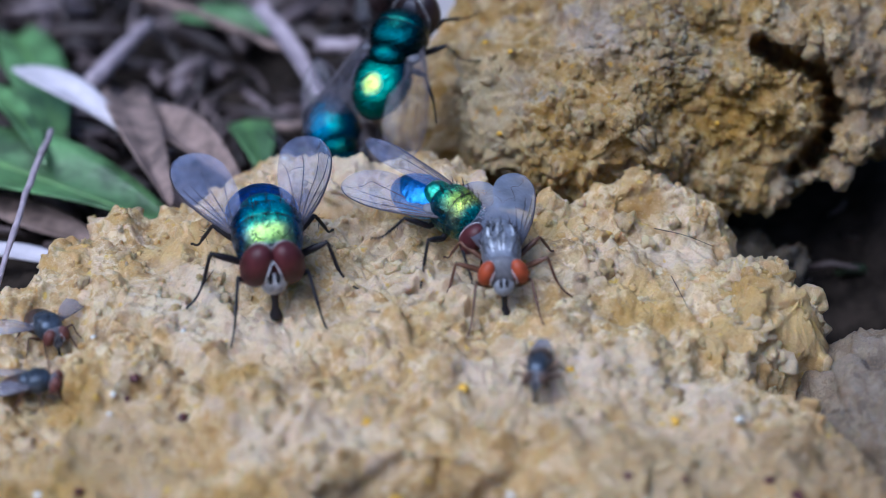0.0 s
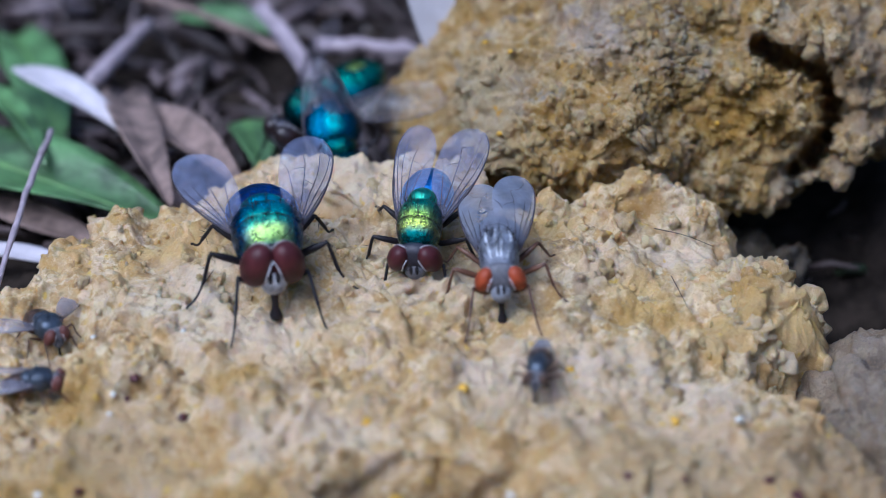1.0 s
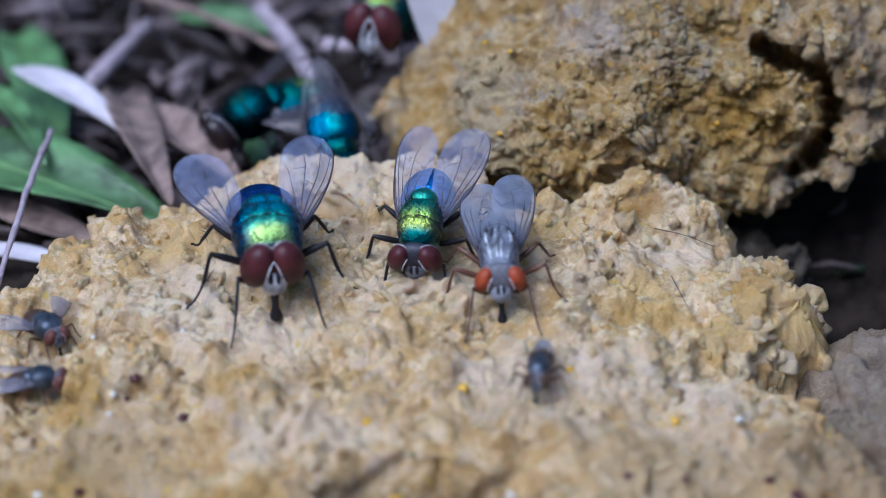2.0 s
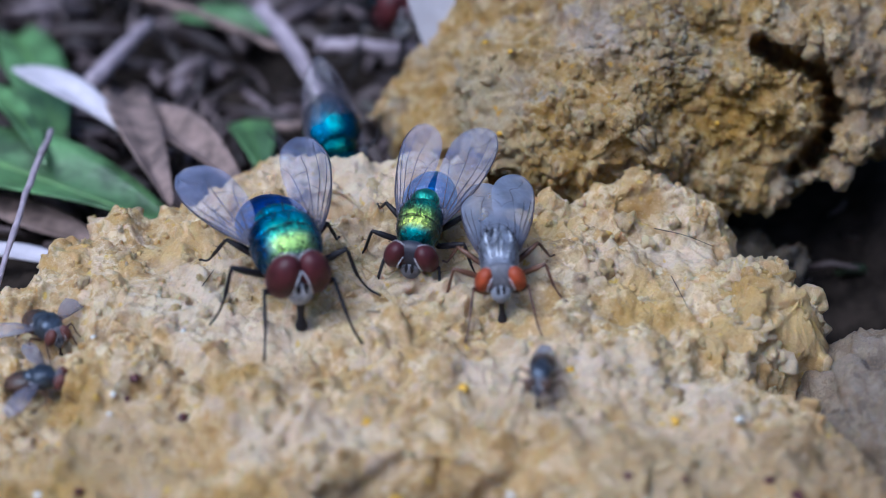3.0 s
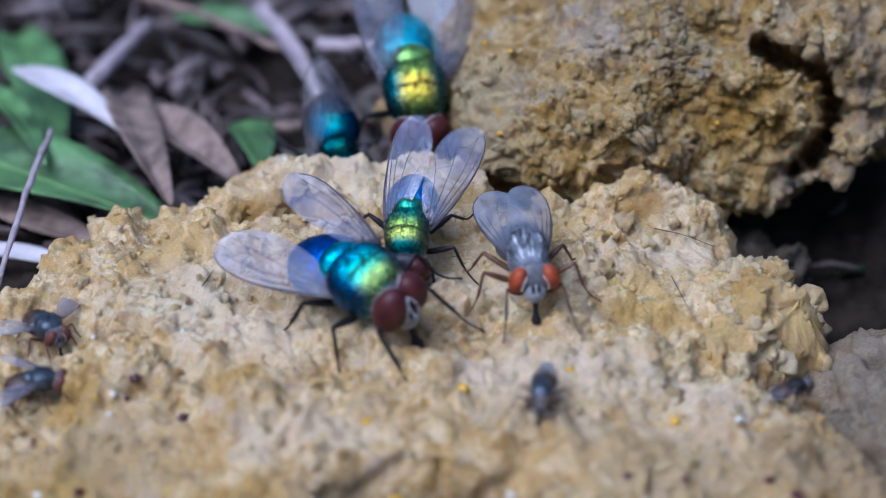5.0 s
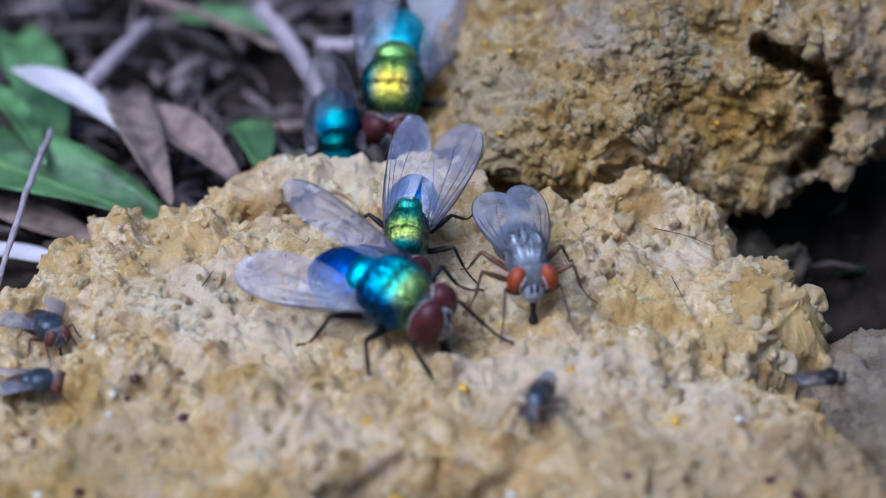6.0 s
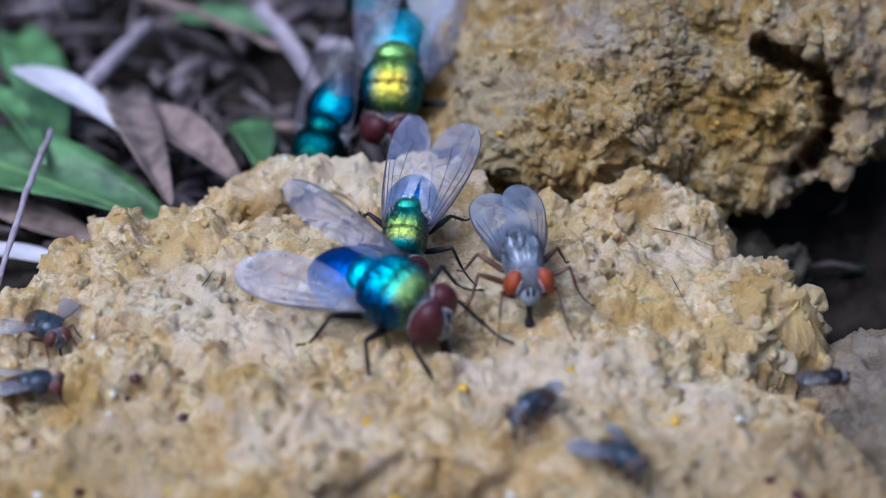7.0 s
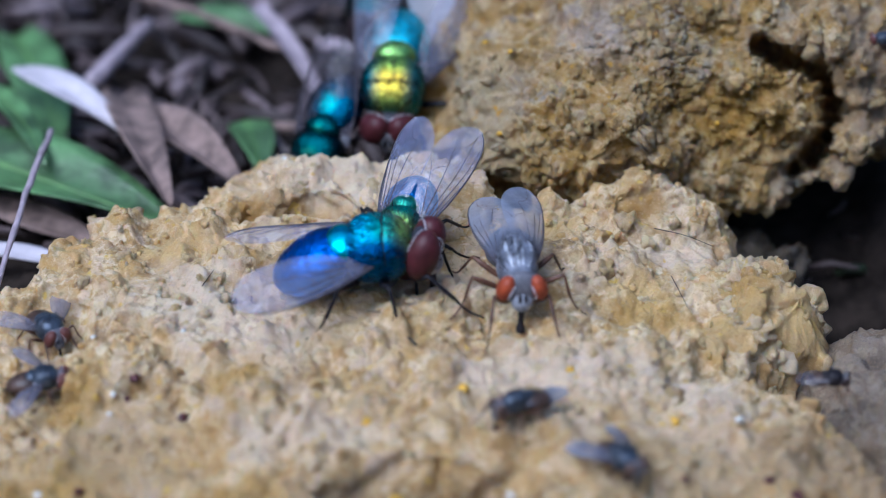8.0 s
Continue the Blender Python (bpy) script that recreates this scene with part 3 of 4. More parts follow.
def blob(bm, centre, radii, turn=(0, 0, 0), nu=20, nv=28, shape=None):
    """An ellipsoid with its poles along y; shape(v) may alter a point of the unit ball."""
    r = Euler([radians(a) for a in turn]).to_matrix()

    def fn(u, v):
        a, b = math.pi * (0.004 + 0.992 * u), 2 * math.pi * v
        q = Vector((math.sin(a) * math.cos(b), math.cos(a), math.sin(a) * math.sin(b)))
        if shape:
            q = shape(q)
        return Vector(centre) + r @ Vector((q.x * radii[0], q.y * radii[1], q.z * radii[2]))

    rows = add_grid(bm, fn, nu, nv)
    bm.faces.new(rows[0])
    bm.faces.new(rows[-1][::-1])


def tube(bm, pts, radii, sides=8):
    """A closed tapered tube along pts."""
    pts = [Vector(q) for q in pts]
    rings = []
    for i, q in enumerate(pts):
        t = (pts[min(i + 1, len(pts) - 1)] - pts[max(i - 1, 0)]).normalized()
        a = t.cross(Vector((0.31, 0.17, 0.93))).normalized()
        b = t.cross(a)
        rings.append([bm.verts.new(q + radii[i] * (math.cos(w) * a + math.sin(w) * b)) for w in [2 * math.pi * k / sides for k in range(sides)]])
    for r0, r1 in zip(rings, rings[1:]):
        for k in range(sides):
            bm.faces.new((r0[k], r1[k], r1[(k + 1) % sides], r0[(k + 1) % sides]))
    bm.faces.new(rings[0])
    bm.faces.new(rings[-1][::-1])


def curve_through(pts, n):
    """Points on a smooth line through pts."""
    pts = [Vector(q) for q in pts]
    e = [2 * pts[0] - pts[1]] + pts + [2 * pts[-1] - pts[-2]]
    out = []
    for i in range(1, len(e) - 2):
        for k in range(n):
            t = k / n
            out.append(0.5 * (2 * e[i] + (e[i + 1] - e[i - 1]) * t + (2 * e[i - 1] - 5 * e[i] + 4 * e[i + 1] - e[i + 2]) * t * t
                              + (3 * e[i] - e[i - 1] - 3 * e[i + 1] + e[i + 2]) * t ** 3))
    return out + [pts[-1]]


def part(name, bm, mat, parent, label="", at=(0, 0, 0), size=1.0):
    """Links a bmesh in millimetres as one mesh under its thing or part."""
    bmesh.ops.recalc_face_normals(bm, faces=bm.faces)
    bm.transform(Matrix.Scale(MM * size, 4))
    me = bpy.data.meshes.new(name)
    bm.to_mesh(me)
    bm.free()
    for f in me.polygons:
        f.use_smooth = True
    me.materials.append(mat)
    ob = new(name, me)
    ob.parent = parent
    ob.location = Vector(at) * (MM * size)
    if label:
        tagged(ob, label)
    return ob


def groove(q, at, wide, deep):
    return 1 - deep * math.exp(-((q - at) / wide) ** 2)


THORAX = (1.58, 1.62, 1.38)     # half width, length and height of a blowfly's thorax


def thorax_shape(q):
    y = q.y
    full = math.sqrt(max(1e-9, 1 - y * y))
    cx, cz = abs(q.x) / full, abs(q.z) / full
    box = (cx ** 2.5 + cz ** 2.5) ** -0.4
    k = max(0, 1 - abs(y) ** 2.7) ** 0.5 / full * box * groove(y, 0.15, 0.035, 0.05) * groove(y, -0.86, 0.04, 0.05)
    return Vector((q.x * k * (1 - 0.07 * y), y, q.z * k * (1 - 0.04 * y)))


def on_thorax(w, y, slim, out=1.0):
    """A point of the thorax at the angle w from the top and the place y in -1..1."""
    g = math.sqrt(max(1e-6, 1 - y * y))
    q = thorax_shape(Vector((g * math.sin(w), y, g * math.cos(w))))
    return Vector((q.x * THORAX[0] * slim * out, q.y * THORAX[1], q.z * THORAX[2] * out))


def abdomen_shape(q):
    g = 1.0
    for at in (0.45, 0.05, -0.38, -0.72):
        g *= groove(q.y, at, 0.035, 0.03)
    return Vector((q.x * g * (1 + 0.12 * q.y), q.y, q.z * g))


def profile(s, table):
    """A smooth line through the values of a table, evenly spaced over 0..1."""
    k = s * (len(table) - 1)
    i = min(int(k), len(table) - 2)
    f = k - i
    a, b = table[i], table[i + 1]
    m0 = 0.5 * (b - table[max(i - 1, 0)])
    m1 = 0.5 * (table[min(i + 2, len(table) - 1)] - a)
    return a + f * (m0 + f * (3 * (b - a) - 2 * m0 - m1 + f * (2 * (a - b) + m0 + m1)))


# ---- litter ----
def blade(name, a, b, wide, mat, label, category, lift=0.6, fold=0.25, tip=0.15, twist=0.0, seed=0):
    """A leaf or grass blade from a to b, with a midrib fold, a lift in its middle and a thickness."""
    rng = random.Random(seed)
    a, b = Vector(a), Vector(b)
    along = b - a
    side = along.cross(Vector((0, 0, 1))).normalized()
    n, w = 22, 9
    phase = rng.uniform(0, 6)
    bm = bmesh.new()
    sheets = []
    for z in (0.0, -0.09):
        rows = []
        for i in range(n):
            s = i / (n - 1)
            half = 0.5 * wide * max(tip * (1 - s), math.sin(math.pi * (0.08 + 0.9 * s) ** 0.8) ** 0.7)
            row = []
            for j in range(w):
                c = j / (w - 1) * 2 - 1
                tw = twist * s
                off = side * (c * half * math.cos(tw)) + Vector((0, 0, c * half * math.sin(tw)))
                h = lift * math.sin(math.pi * s) + fold * abs(c) * half + 0.07 * wide * math.sin(5 * s + 2 * c + phase)
                row.append(bm.verts.new((a + along * s + off + side * (0.12 * wide * math.sin(3 * s + phase)) + Vector((0, 0, h + z)))))
            rows.append(row)
        sheets.append(rows)
    for rows in sheets:
        for i in range(n - 1):
            for j in range(w - 1):
                bm.faces.new((rows[i][j], rows[i + 1][j], rows[i + 1][j + 1], rows[i][j + 1]))
    top, low = sheets
    rim = [(i, 0) for i in range(n)] + [(n - 1, j) for j in range(1, w)] + [(i, w - 1) for i in range(n - 2, -1, -1)] + [(0, j) for j in range(w - 2, 0, -1)]
    for (i, j), (k, m) in zip(rim, rim[1:] + rim[:1]):
        bm.faces.new((top[i][j], low[i][j], low[k][m], top[k][m]))
    ob = part(name, bm, mat, None)
    if name == "green_leaf":
        bm = bmesh.new()
        mid = [v for v in (a + along * (i / 19) + side * (0.12 * wide * math.sin(3 * i / 19 + phase)) + Vector((0, 0, lift * math.sin(math.pi * i / 19) + 0.07 * wide * math.sin(5 * i / 19 + phase))) for i in range(20))]
        tube(bm, mid, [0.05 * wide * (1 - 0.8 * i / 19) for i in range(20)], 6)
        part("midrib", bm, LEAF_RIB, ob, "paler midrib")
    return tagged(ob, label, category)


def twig(name, a, b, thick, mat, label, category, sag=0.4, seed=0):
    rng = random.Random(seed)
    a, b = Vector(a), Vector(b)
    n = 14
    pts = [a.lerp(b, i / n) + Vector((rng.uniform(-1, 1), rng.uniform(-1, 1), rng.uniform(-1, 1))) * 0.12 * thick + Vector((0, 0, sag * math.sin(math.pi * i / n))) for i in range(n + 1)]
    bm = bmesh.new()
    tube(bm, pts, [0.5 * thick * (1.0 + 0.16 * rng.uniform(-1, 1) + (0.2 if i == 9 else 0)) * (1 - 0.25 * i / n) for i in range(n + 1)], 9)
    return tagged(part(name, bm, mat, None), label, category)


def litter():
    blade("dry_leaf", (-22.4, 23.0, -3.4), (-15.9, 14.6, -2.9), 2.0, LEAF_PALE, "bleached white dry leaf lying on the soil", "leaf", 0.7, 0.3, 0.3, 0.2, 1)
    blade("dry_leaf", (-17.3, 21.4, -4.2), (-13.2, 9.6, -3.6), 2.6, LEAF_DRY, "curled dry brown leaf beside the dung", "leaf", 0.9, 0.6, 0.3, 0.5, 2)
    blade("dry_leaf", (-16.4, 19.6, -4.4), (-10.0, 11.3, -4.2), 2.2, LEAF_DRY, "folded dry brown leaf beside the dung", "leaf", 0.9, 0.7, 0.3, -0.4, 3)
    blade("green_leaf", (-27.0, 18.0, -5.0), (-13.0, 8.6, -5.0), 4.8, LEAF_GREEN, "broad fresh green leaf on the soil", "leaf", 0.8, 0.25, 0.4, 0.0, 4)
    blade("green_leaf", (-24.0, 21.0, -3.6), (-19.8, 13.0, -3.4), 1.6, LEAF_GREEN, "narrow green blade over a broader leaf", "leaf", 0.5, 0.3, 0.3, 0.2, 5)
    blade("green_leaf", (-24.6, 31.5, -6.0), (-19.6, 19.4, -5.8), 3.4, LEAF_GREEN, "dark green leaf on the soil", "leaf", 0.5, 0.3, 0.3, 0.0, 6)
    blade("green_leaf", (-10.2, 20.9, -5.6), (-9.7, 15.7, -5.4), 2.3, LEAF_GREEN, "small rounded green leaf behind the dung", "leaf", 0.5, 0.3, 0.3, 0.1, 7)
    blade("green_leaf", (-15.0, 34.5, -6.2), (-8.6, 31.0, -6.2), 2.2, LEAF_GREEN, "dark green leaf among dead stalks", "leaf", 0.4, 0.3, 0.3, 0.0, 8)
    twig("dead_stalk", (-18.0, 32.0, -3.4), (-8.8, 24.7, -3.2), 0.6, LEAF_DRY, "thin dry brown stalk", "stalk", 0.3, 9)
    blade("grass_stalk", (-10.4, 29.6, -3.2), (-5.9, 21.2, -5.6), 1.15, STRAW, "pale greyish dead grass blade", "grass", 0.4, 0.5, 0.8, 0.2, 10)
    twig("dead_stalk", (-6.9, 27.2, -4.4), (0.4, 26.0, -4.4), 0.8, STRAW, "pinkish pale dry stalk", "stalk", 0.3, 11)
    blade("fallen_petal", (-0.75, 20.6, 5.9), (-0.80, 19.0, 0.0), 4.0, PETAL, "white fallen petal among the litter", "petal", 0.4, 0.2, 0.5, 0.0, 12)
    twig("grass_stalk", (-19.4, 12.6, -1.2), (-20.3, -2.6, -1.6), 0.36, STRAW, "thin pale grass stalk leaning by the dung", "grass", 0.5, 13)
    blade("dry_leaf", (-23.0, 9.2, -5.8), (-17.4, 6.6, -5.6), 1.1, LEAF_PALE, "pale dead grass blade on the soil", "grass", 0.3, 0.3, 0.4, 0.0, 14)
    blade("dry_leaf", (-24.5, 14.6, -6.4), (-17.0, 10.2, -6.2), 2.2, LEAF_DRY, "dry brown leaf under the grass", "leaf", 0.3, 0.3, 0.4, 0.0, 15)
    twig("dead_stalk", (-19.2, 25.0, -5.6), (-16.5, 31.6, -5.4), 1.0, STRAW, "short lilac-grey dry stalk", "stalk", 0.2, 16)
    twig("dead_stalk", (-10.4, 20.6, -6.2), (-6.4, 21.2, -6.0), 0.7, LEAF_DRY, "pinkish brown dry stalk", "stalk", 0.2, 17)
    blade("dry_leaf", (-18.6, 16.4, -5.8), (-14.0, 10.4, -5.6), 1.5, LEAF_DRY, "shrivelled brown leaf on the soil", "leaf", 0.4, 0.5, 0.4, 0.3, 18)
    rng = random.Random(21)
    bm = bmesh.new()
    for k in range(520):
        x, y = rng.uniform(-30, 4), rng.uniform(9, 46)
        w, ln, th = rng.uniform(0, 6.28), rng.uniform(1.0, 6.0), rng.uniform(0.15, 0.9)
        z = GROUND - 0.5 + rng.uniform(0, 0.9)
        d = Vector((math.cos(w), math.sin(w), rng.uniform(-0.1, 0.25))) * ln
        q = Vector((x, y, z))
        tube(bm, [q, q + d * 0.5 + Vector((rng.uniform(-0.3, 0.3), rng.uniform(-0.3, 0.3), 0.2)), q + d], [th * 0.5, th * 0.5, th * 0.3], 6)
    for k in range(36):
        x, y = rng.uniform(13, 33), rng.uniform(1, 22)
        w, ln, th = rng.uniform(0, 6.28), rng.uniform(1.0, 4.0), rng.uniform(0.15, 0.8)
        q = Vector((x, y, GROUND - 0.7 - 6.0 * math.exp(-(((x - 21) / 7) ** 2 + ((y - 5) / 5) ** 2)) + rng.uniform(0, 0.8)))
        d = Vector((math.cos(w), math.sin(w), rng.uniform(-0.1, 0.4))) * ln
        tube(bm, [q, q + d * 0.5 + Vector((rng.uniform(-0.3, 0.3), rng.uniform(-0.3, 0.3), 0.2)), q + d], [th * 0.5, th * 0.5, th * 0.3], 6)
    tagged(part("litter", bm, LITTER, None), "rotting stalks and bits of dead leaf on the soil", "litter", kind="stuff")


litter()


# ---- flies ----
WING_LEAD = (0.15, 0.36, 0.46, 0.50, 0.50, 0.46, 0.40, 0.32)
WING_SPAN = (0.30, 1.15, 1.75, 2.10, 2.28, 2.36, 2.34, 2.25)


def make_wing(fly, side, look_of, size, wide=1.0, length=1.0, slim=1.0):
    L = 6.7 * length

    def edges(s):
        """Leading and trailing edge, drawn together into a round tip."""
        a = profile(s, WING_LEAD)
        b = a - wide * profile(s, WING_SPAN)
        e = math.sqrt(max(0.0, 1 - (max(0.0, s - 0.62) / 0.38) ** 2.2))
        return -0.62 + (a + 0.62) * e, -0.62 + (b + 0.62) * e

    lead = lambda s: edges(s)[0]
    span = lambda s: edges(s)[0] - edges(s)[1]

    def at(s, c):
        """s along the wing, c from the leading edge (0) to the trailing edge (1)."""
        x = lead(s) - c * span(s)
        bulge = 0.22 * math.sin(math.pi * c) * math.sin(math.pi * min(1, s * 1.1)) - 0.25 * s * s + 0.04 * math.sin(9 * s + 5 * c)
        return Vector((side * x, -L * s, bulge))

    bm = bmesh.new()
    add_grid(bm, lambda u, v: at(1 - (1 - u) ** 1.7, v), 40, 16, closed=False)
    wing = part("wing", bm, look_of["wing"], fly, at=(side * 1.38 * slim, -0.2, 2.6), size=size)
    vein_lines = [[(0, 0), (0.3, 0), (0.6, 0), (0.8, 0), (0.92, 0), (0.985, 0.1)],
                  [(0, 0.12), (0.25, 0.07), (0.5, 0.02)],
                  [(0.05, 0.2), (0.3, 0.16), (0.6, 0.10), (0.86, 0.04)],
                  [(0.05, 0.3), (0.3, 0.28), (0.6, 0.25), (0.97, 0.30)],
                  [(0.08, 0.5), (0.35, 0.45), (0.6, 0.52), (0.74, 0.60), (0.80, 0.42), (0.93, 0.26)],
                  [(0.08, 0.6), (0.3, 0.68), (0.5, 0.83), (0.58, 0.97)],
                  [(0.45, 0.27), (0.45, 0.47)], [(0.58, 0.51), (0.52, 0.70), (0.46, 0.80)]]
    for k, line in enumerate(vein_lines):
        bm = bmesh.new()
        pts = curve_through([at(*q) for q in line], 6)
        r0 = (0.065, 0.044, 0.036, 0.032, 0.028, 0.026, 0.018, 0.018)[k]
        tube(bm, pts, [r0 * (1 - 0.65 * i / len(pts)) for i in range(len(pts))], 5)
        part("vein", bm, VEIN, wing, size=size)
    return wing


# feet and joints of the right-hand legs, front to rear
LEGS = (("front_leg", [(0.55, 1.1, 1.7), (0.75, 1.7, 1.2), (1.55, 2.2, 1.9), (1.8, 3.3, 0.85), (2.15, 4.5, 0.05)]),
        ("middle_leg", [(0.75, 0.2, 1.55), (1.1, 0.2, 1.2), (2.6, 0.5, 2.1), (3.0, 0.8, 0.75), (3.8, 1.5, 0.05)]),
        ("hind_leg", [(0.65, -0.8, 1.5), (0.95, -1.0, 1.2), (2.3, -1.7, 2.0), (2.8, -2.3, 0.8), (3.2, -3.1, 0.05)]))


def make_leg(fly, name, joints, side, mat, size):
    j = [Vector((side * q[0], q[1], q[2])) for q in joints]
    pts = [j[0], j[1], j[1].lerp(j[2], 0.15), j[1].lerp(j[2], 0.6), j[2], j[2].lerp(j[3], 0.08), j[2].lerp(j[3], 0.7), j[3], j[3].lerp(j[4], 0.06)]
    rad = [0.20, 0.17, 0.18, 0.17, 0.10, 0.085, 0.09, 0.085, 0.06]
    drop = (j[4] - j[3])
    for k in range(1, 6):
        q = j[3] + drop * (k / 5) + Vector((0, 0, -0.18 * math.sin(math.pi * k / 5)))
        pts += [q - drop * 0.03, q]
        rad += [0.06, 0.045]
    pts.append(pts[-1] + drop.normalized() * 0.1)
    rad.append(0.07)
    bm = bmesh.new()
    tube(bm, pts, rad, 8)
    rng = random.Random(3)
    for a, b, n in ((j[1], j[2], 7), (j[2], j[3], 9)):
        for k in range(n):
            q = a.lerp(b, (k + 0.7) / (n + 0.6))
            w = Vector((rng.uniform(-1, 1), rng.uniform(-1, 1), rng.uniform(-1, 1))).normalized()
            w = (w + 0.8 * (b - a).normalized()).normalized()
            tube(bm, [q, q + w * 0.22, q + w * 0.42], [0.022, 0.015, 0.004], 4)
    return part(name, bm, mat, fly, size=size)


def make_fly(label, looks, size=1.0, wide_front=0.0, spread=20, bristly=True, eye_size=1.0, slim=1.0, droop=9, wing_wide=1.0, wing_long=1.0):
    """A fly with its head along +y, standing on z = 0, its origin under the thorax."""
    fly = new("fly")
    tagged(fly, label, "fly", group="flies on the dung")
    bm = bmesh.new()
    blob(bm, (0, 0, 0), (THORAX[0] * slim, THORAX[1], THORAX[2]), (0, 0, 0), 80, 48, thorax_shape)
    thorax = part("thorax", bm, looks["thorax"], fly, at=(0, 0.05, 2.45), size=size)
    striped = "stripe" in looks
    for y in () if striped else (0.15, -0.86):
        bm = bmesh.new()
        line = [on_thorax(radians(-84 + 7 * k), y - 0.04 * math.cos(radians(-84 + 7 * k) * 2), slim, 1.004) for k in range(25)]
        tube(bm, line, [0.03] * 25, 6)
        part("suture", bm, looks["seam"], thorax, "dark seam across the back", size=size)
    if striped:
        for x in (-0.9, -0.22, 0.22, 0.9):
            bm = bmesh.new()

            def band(u, v, x=x):
                y = -0.72 + 1.5 * u
                w = math.asin(max(-1, min(1, (x * (1 - 0.12 * abs(y)) + (v - 0.5) * 0.17) / 1.55)))
                return on_thorax(w, y, slim, 1.006)
            add_grid(bm, band, 18, 5, closed=False)
            part("stripe", bm, looks["stripe"], thorax, "broken silvery stripe along the back", size=size)
    bm = bmesh.new()
    blob(bm, (0, 0, 0), (1.08 * slim, 0.84, 0.70), (-6, 0, 0), 26, 30)
    part("scutellum", bm, looks["shield"], fly, at=(0, -1.48, 2.74), size=size)
    bm = bmesh.new()
    blob(bm, (0, 0, 0), (1.66 * max(slim, 0.9), 2.05, 1.15), (17, 0, 0), 56, 36, abdomen_shape)
    part("abdomen", bm, looks["abdomen"], fly, at=(0, -2.78, 1.72), size=size)
    for s in (-1, 1):
        bm = bmesh.new()
        blob(bm, (0, 0, 0), (0.34, 0.5, 0.10), (0, s * 24, s * 30), 10, 14)
        part("calypter", bm, FACE, fly, "small pale scale at the wing root", at=(s * 1.32 * slim, -0.95, 2.55), size=size)
    # head and what sits on it
    bm = bmesh.new()
    blob(bm, (0, 0, 0), (1.22, 0.62, 1.05), (0, 0, 0), 18, 26)
    blob(bm, (0, 0.32, -0.55), (0.55, 0.48, 0.62), (0, 0, 0), 14, 18)
    tube(bm, [(0, -0.95, 0.05), (0, -0.5, 0.05)], [0.5, 0.6], 14)
    head = part("head", bm, looks["face"], fly, at=(0, 1.98, 2.32), size=size)
    for s in (-1, 1):
        turn = Euler((radians(-8), radians(s * (-17 - wide_front * 2)), radians(s * -24))).to_matrix()
        centre = Vector((s * (0.66 + 0.2 * wide_front), 0.16, 0.12))
        bm = bmesh.new()
        rx, ry, rz = (0.77 - 0.10 * wide_front) * eye_size, 0.76 * eye_size, (1.2 - 0.12 * wide_front) * eye_size
        blob(bm, (0, 0, 0), (rx, ry, rz), (0, 0, 0), 28, 36)
        bm.transform(turn.to_4x4())
        eye = part("eye", bm, looks["eye"], head, "dark red compound eye", at=centre, size=size)
        bm = bmesh.new()
        ring = [turn @ Vector((-s * rx * 0.80, math.cos(w) * ry * 0.66, math.sin(w) * rz * 0.66)) for w in [radians(-125 + 7.2 * k) for k in range(29)]]
        tube(bm, ring, [0.02 + 0.06 * math.sin(math.pi * min(1, (k + 1) / 8) / 2) * (1 - k / 29) for k in range(29)], 7)
        part("eye_rim", bm, SILVER, head, "silvery white rim of the eye", at=centre, size=size)
        bm = bmesh.new()
        back = [turn @ Vector((math.cos(w) * rx * 0.89, -ry * 0.5, math.sin(w) * rz * 0.89)) for w in [radians(12 * k) for k in range(31)]]
        tube(bm, back, [0.035] * 31, 5)
        part("eye_rim", bm, CHEEK, head, "thin grey rim behind the eye", at=centre, size=size)
        bm = bmesh.new()
        blob(bm, (0, 0, 0), (0.12, 0.16, 0.3), (18, 0, 0), 12, 12)
        tube(bm, [(s * 0.04, 0.05, 0.2), (s * 0.2, 0.3, 0.32), (s * 0.34, 0.42, 0.5)], [0.02, 0.014, 0.004], 4)
        part("antenna", bm, BLACK, head, at=(s * 0.15, 0.72, -0.28), size=size)
    bm = bmesh.new()
    blob(bm, (0, 0.42, -0.62), (0.60, 0.50, 0.66), (0, 0, 0), 18, 22)
    part("cheek", bm, looks["cheek"], head, "silvery grey lower face", size=size)
    bm = bmesh.new()
    tube(bm, curve_through([(0, 0.3, -0.85), (0, 0.42, -1.4), (0, 0.48, -2.0), (0, 0.55, -2.6)], 4),
         [0.28, 0.26, 0.22, 0.2, 0.19, 0.17, 0.16, 0.16, 0.17, 0.2, 0.26, 0.29, 0.24], 12)
    part("proboscis", bm, BLACK, head, "dark extended proboscis", size=size)
    # bristles
    bm = bmesh.new()
    rng = random.Random(11)
    for k in range(90 if bristly else 40):
        a, y = rng.uniform(-1.25, 1.25), rng.uniform(-1.25, 1.35)
        q = on_thorax(a, y / 1.62, slim) + Vector((0, 0.05, 2.45))
        w = Vector((math.sin(a) * 0.8, -0.9, math.cos(a) * 0.9)).normalized()
        ln = rng.uniform(0.25, 0.55)
        tube(bm, [q - 0.03 * w, q + w * ln * 0.6, q + w * ln + Vector((0, -0.08, -0.03))], [0.018, 0.013, 0.003], 4)
    tagged(part("bristles", bm, BLACK, fly, "short black bristles", size=size), kind="stuff")
    for s in (-1, 1):
        wing = make_wing(fly, s, looks, size, wing_wide, wing_long, slim)
        wing.rotation_euler = (radians(droop), radians(s * 18), radians(s * spread))
        for name, joints in LEGS:
            make_leg(fly, name, joints, s, looks["leg"], size)
    return fly


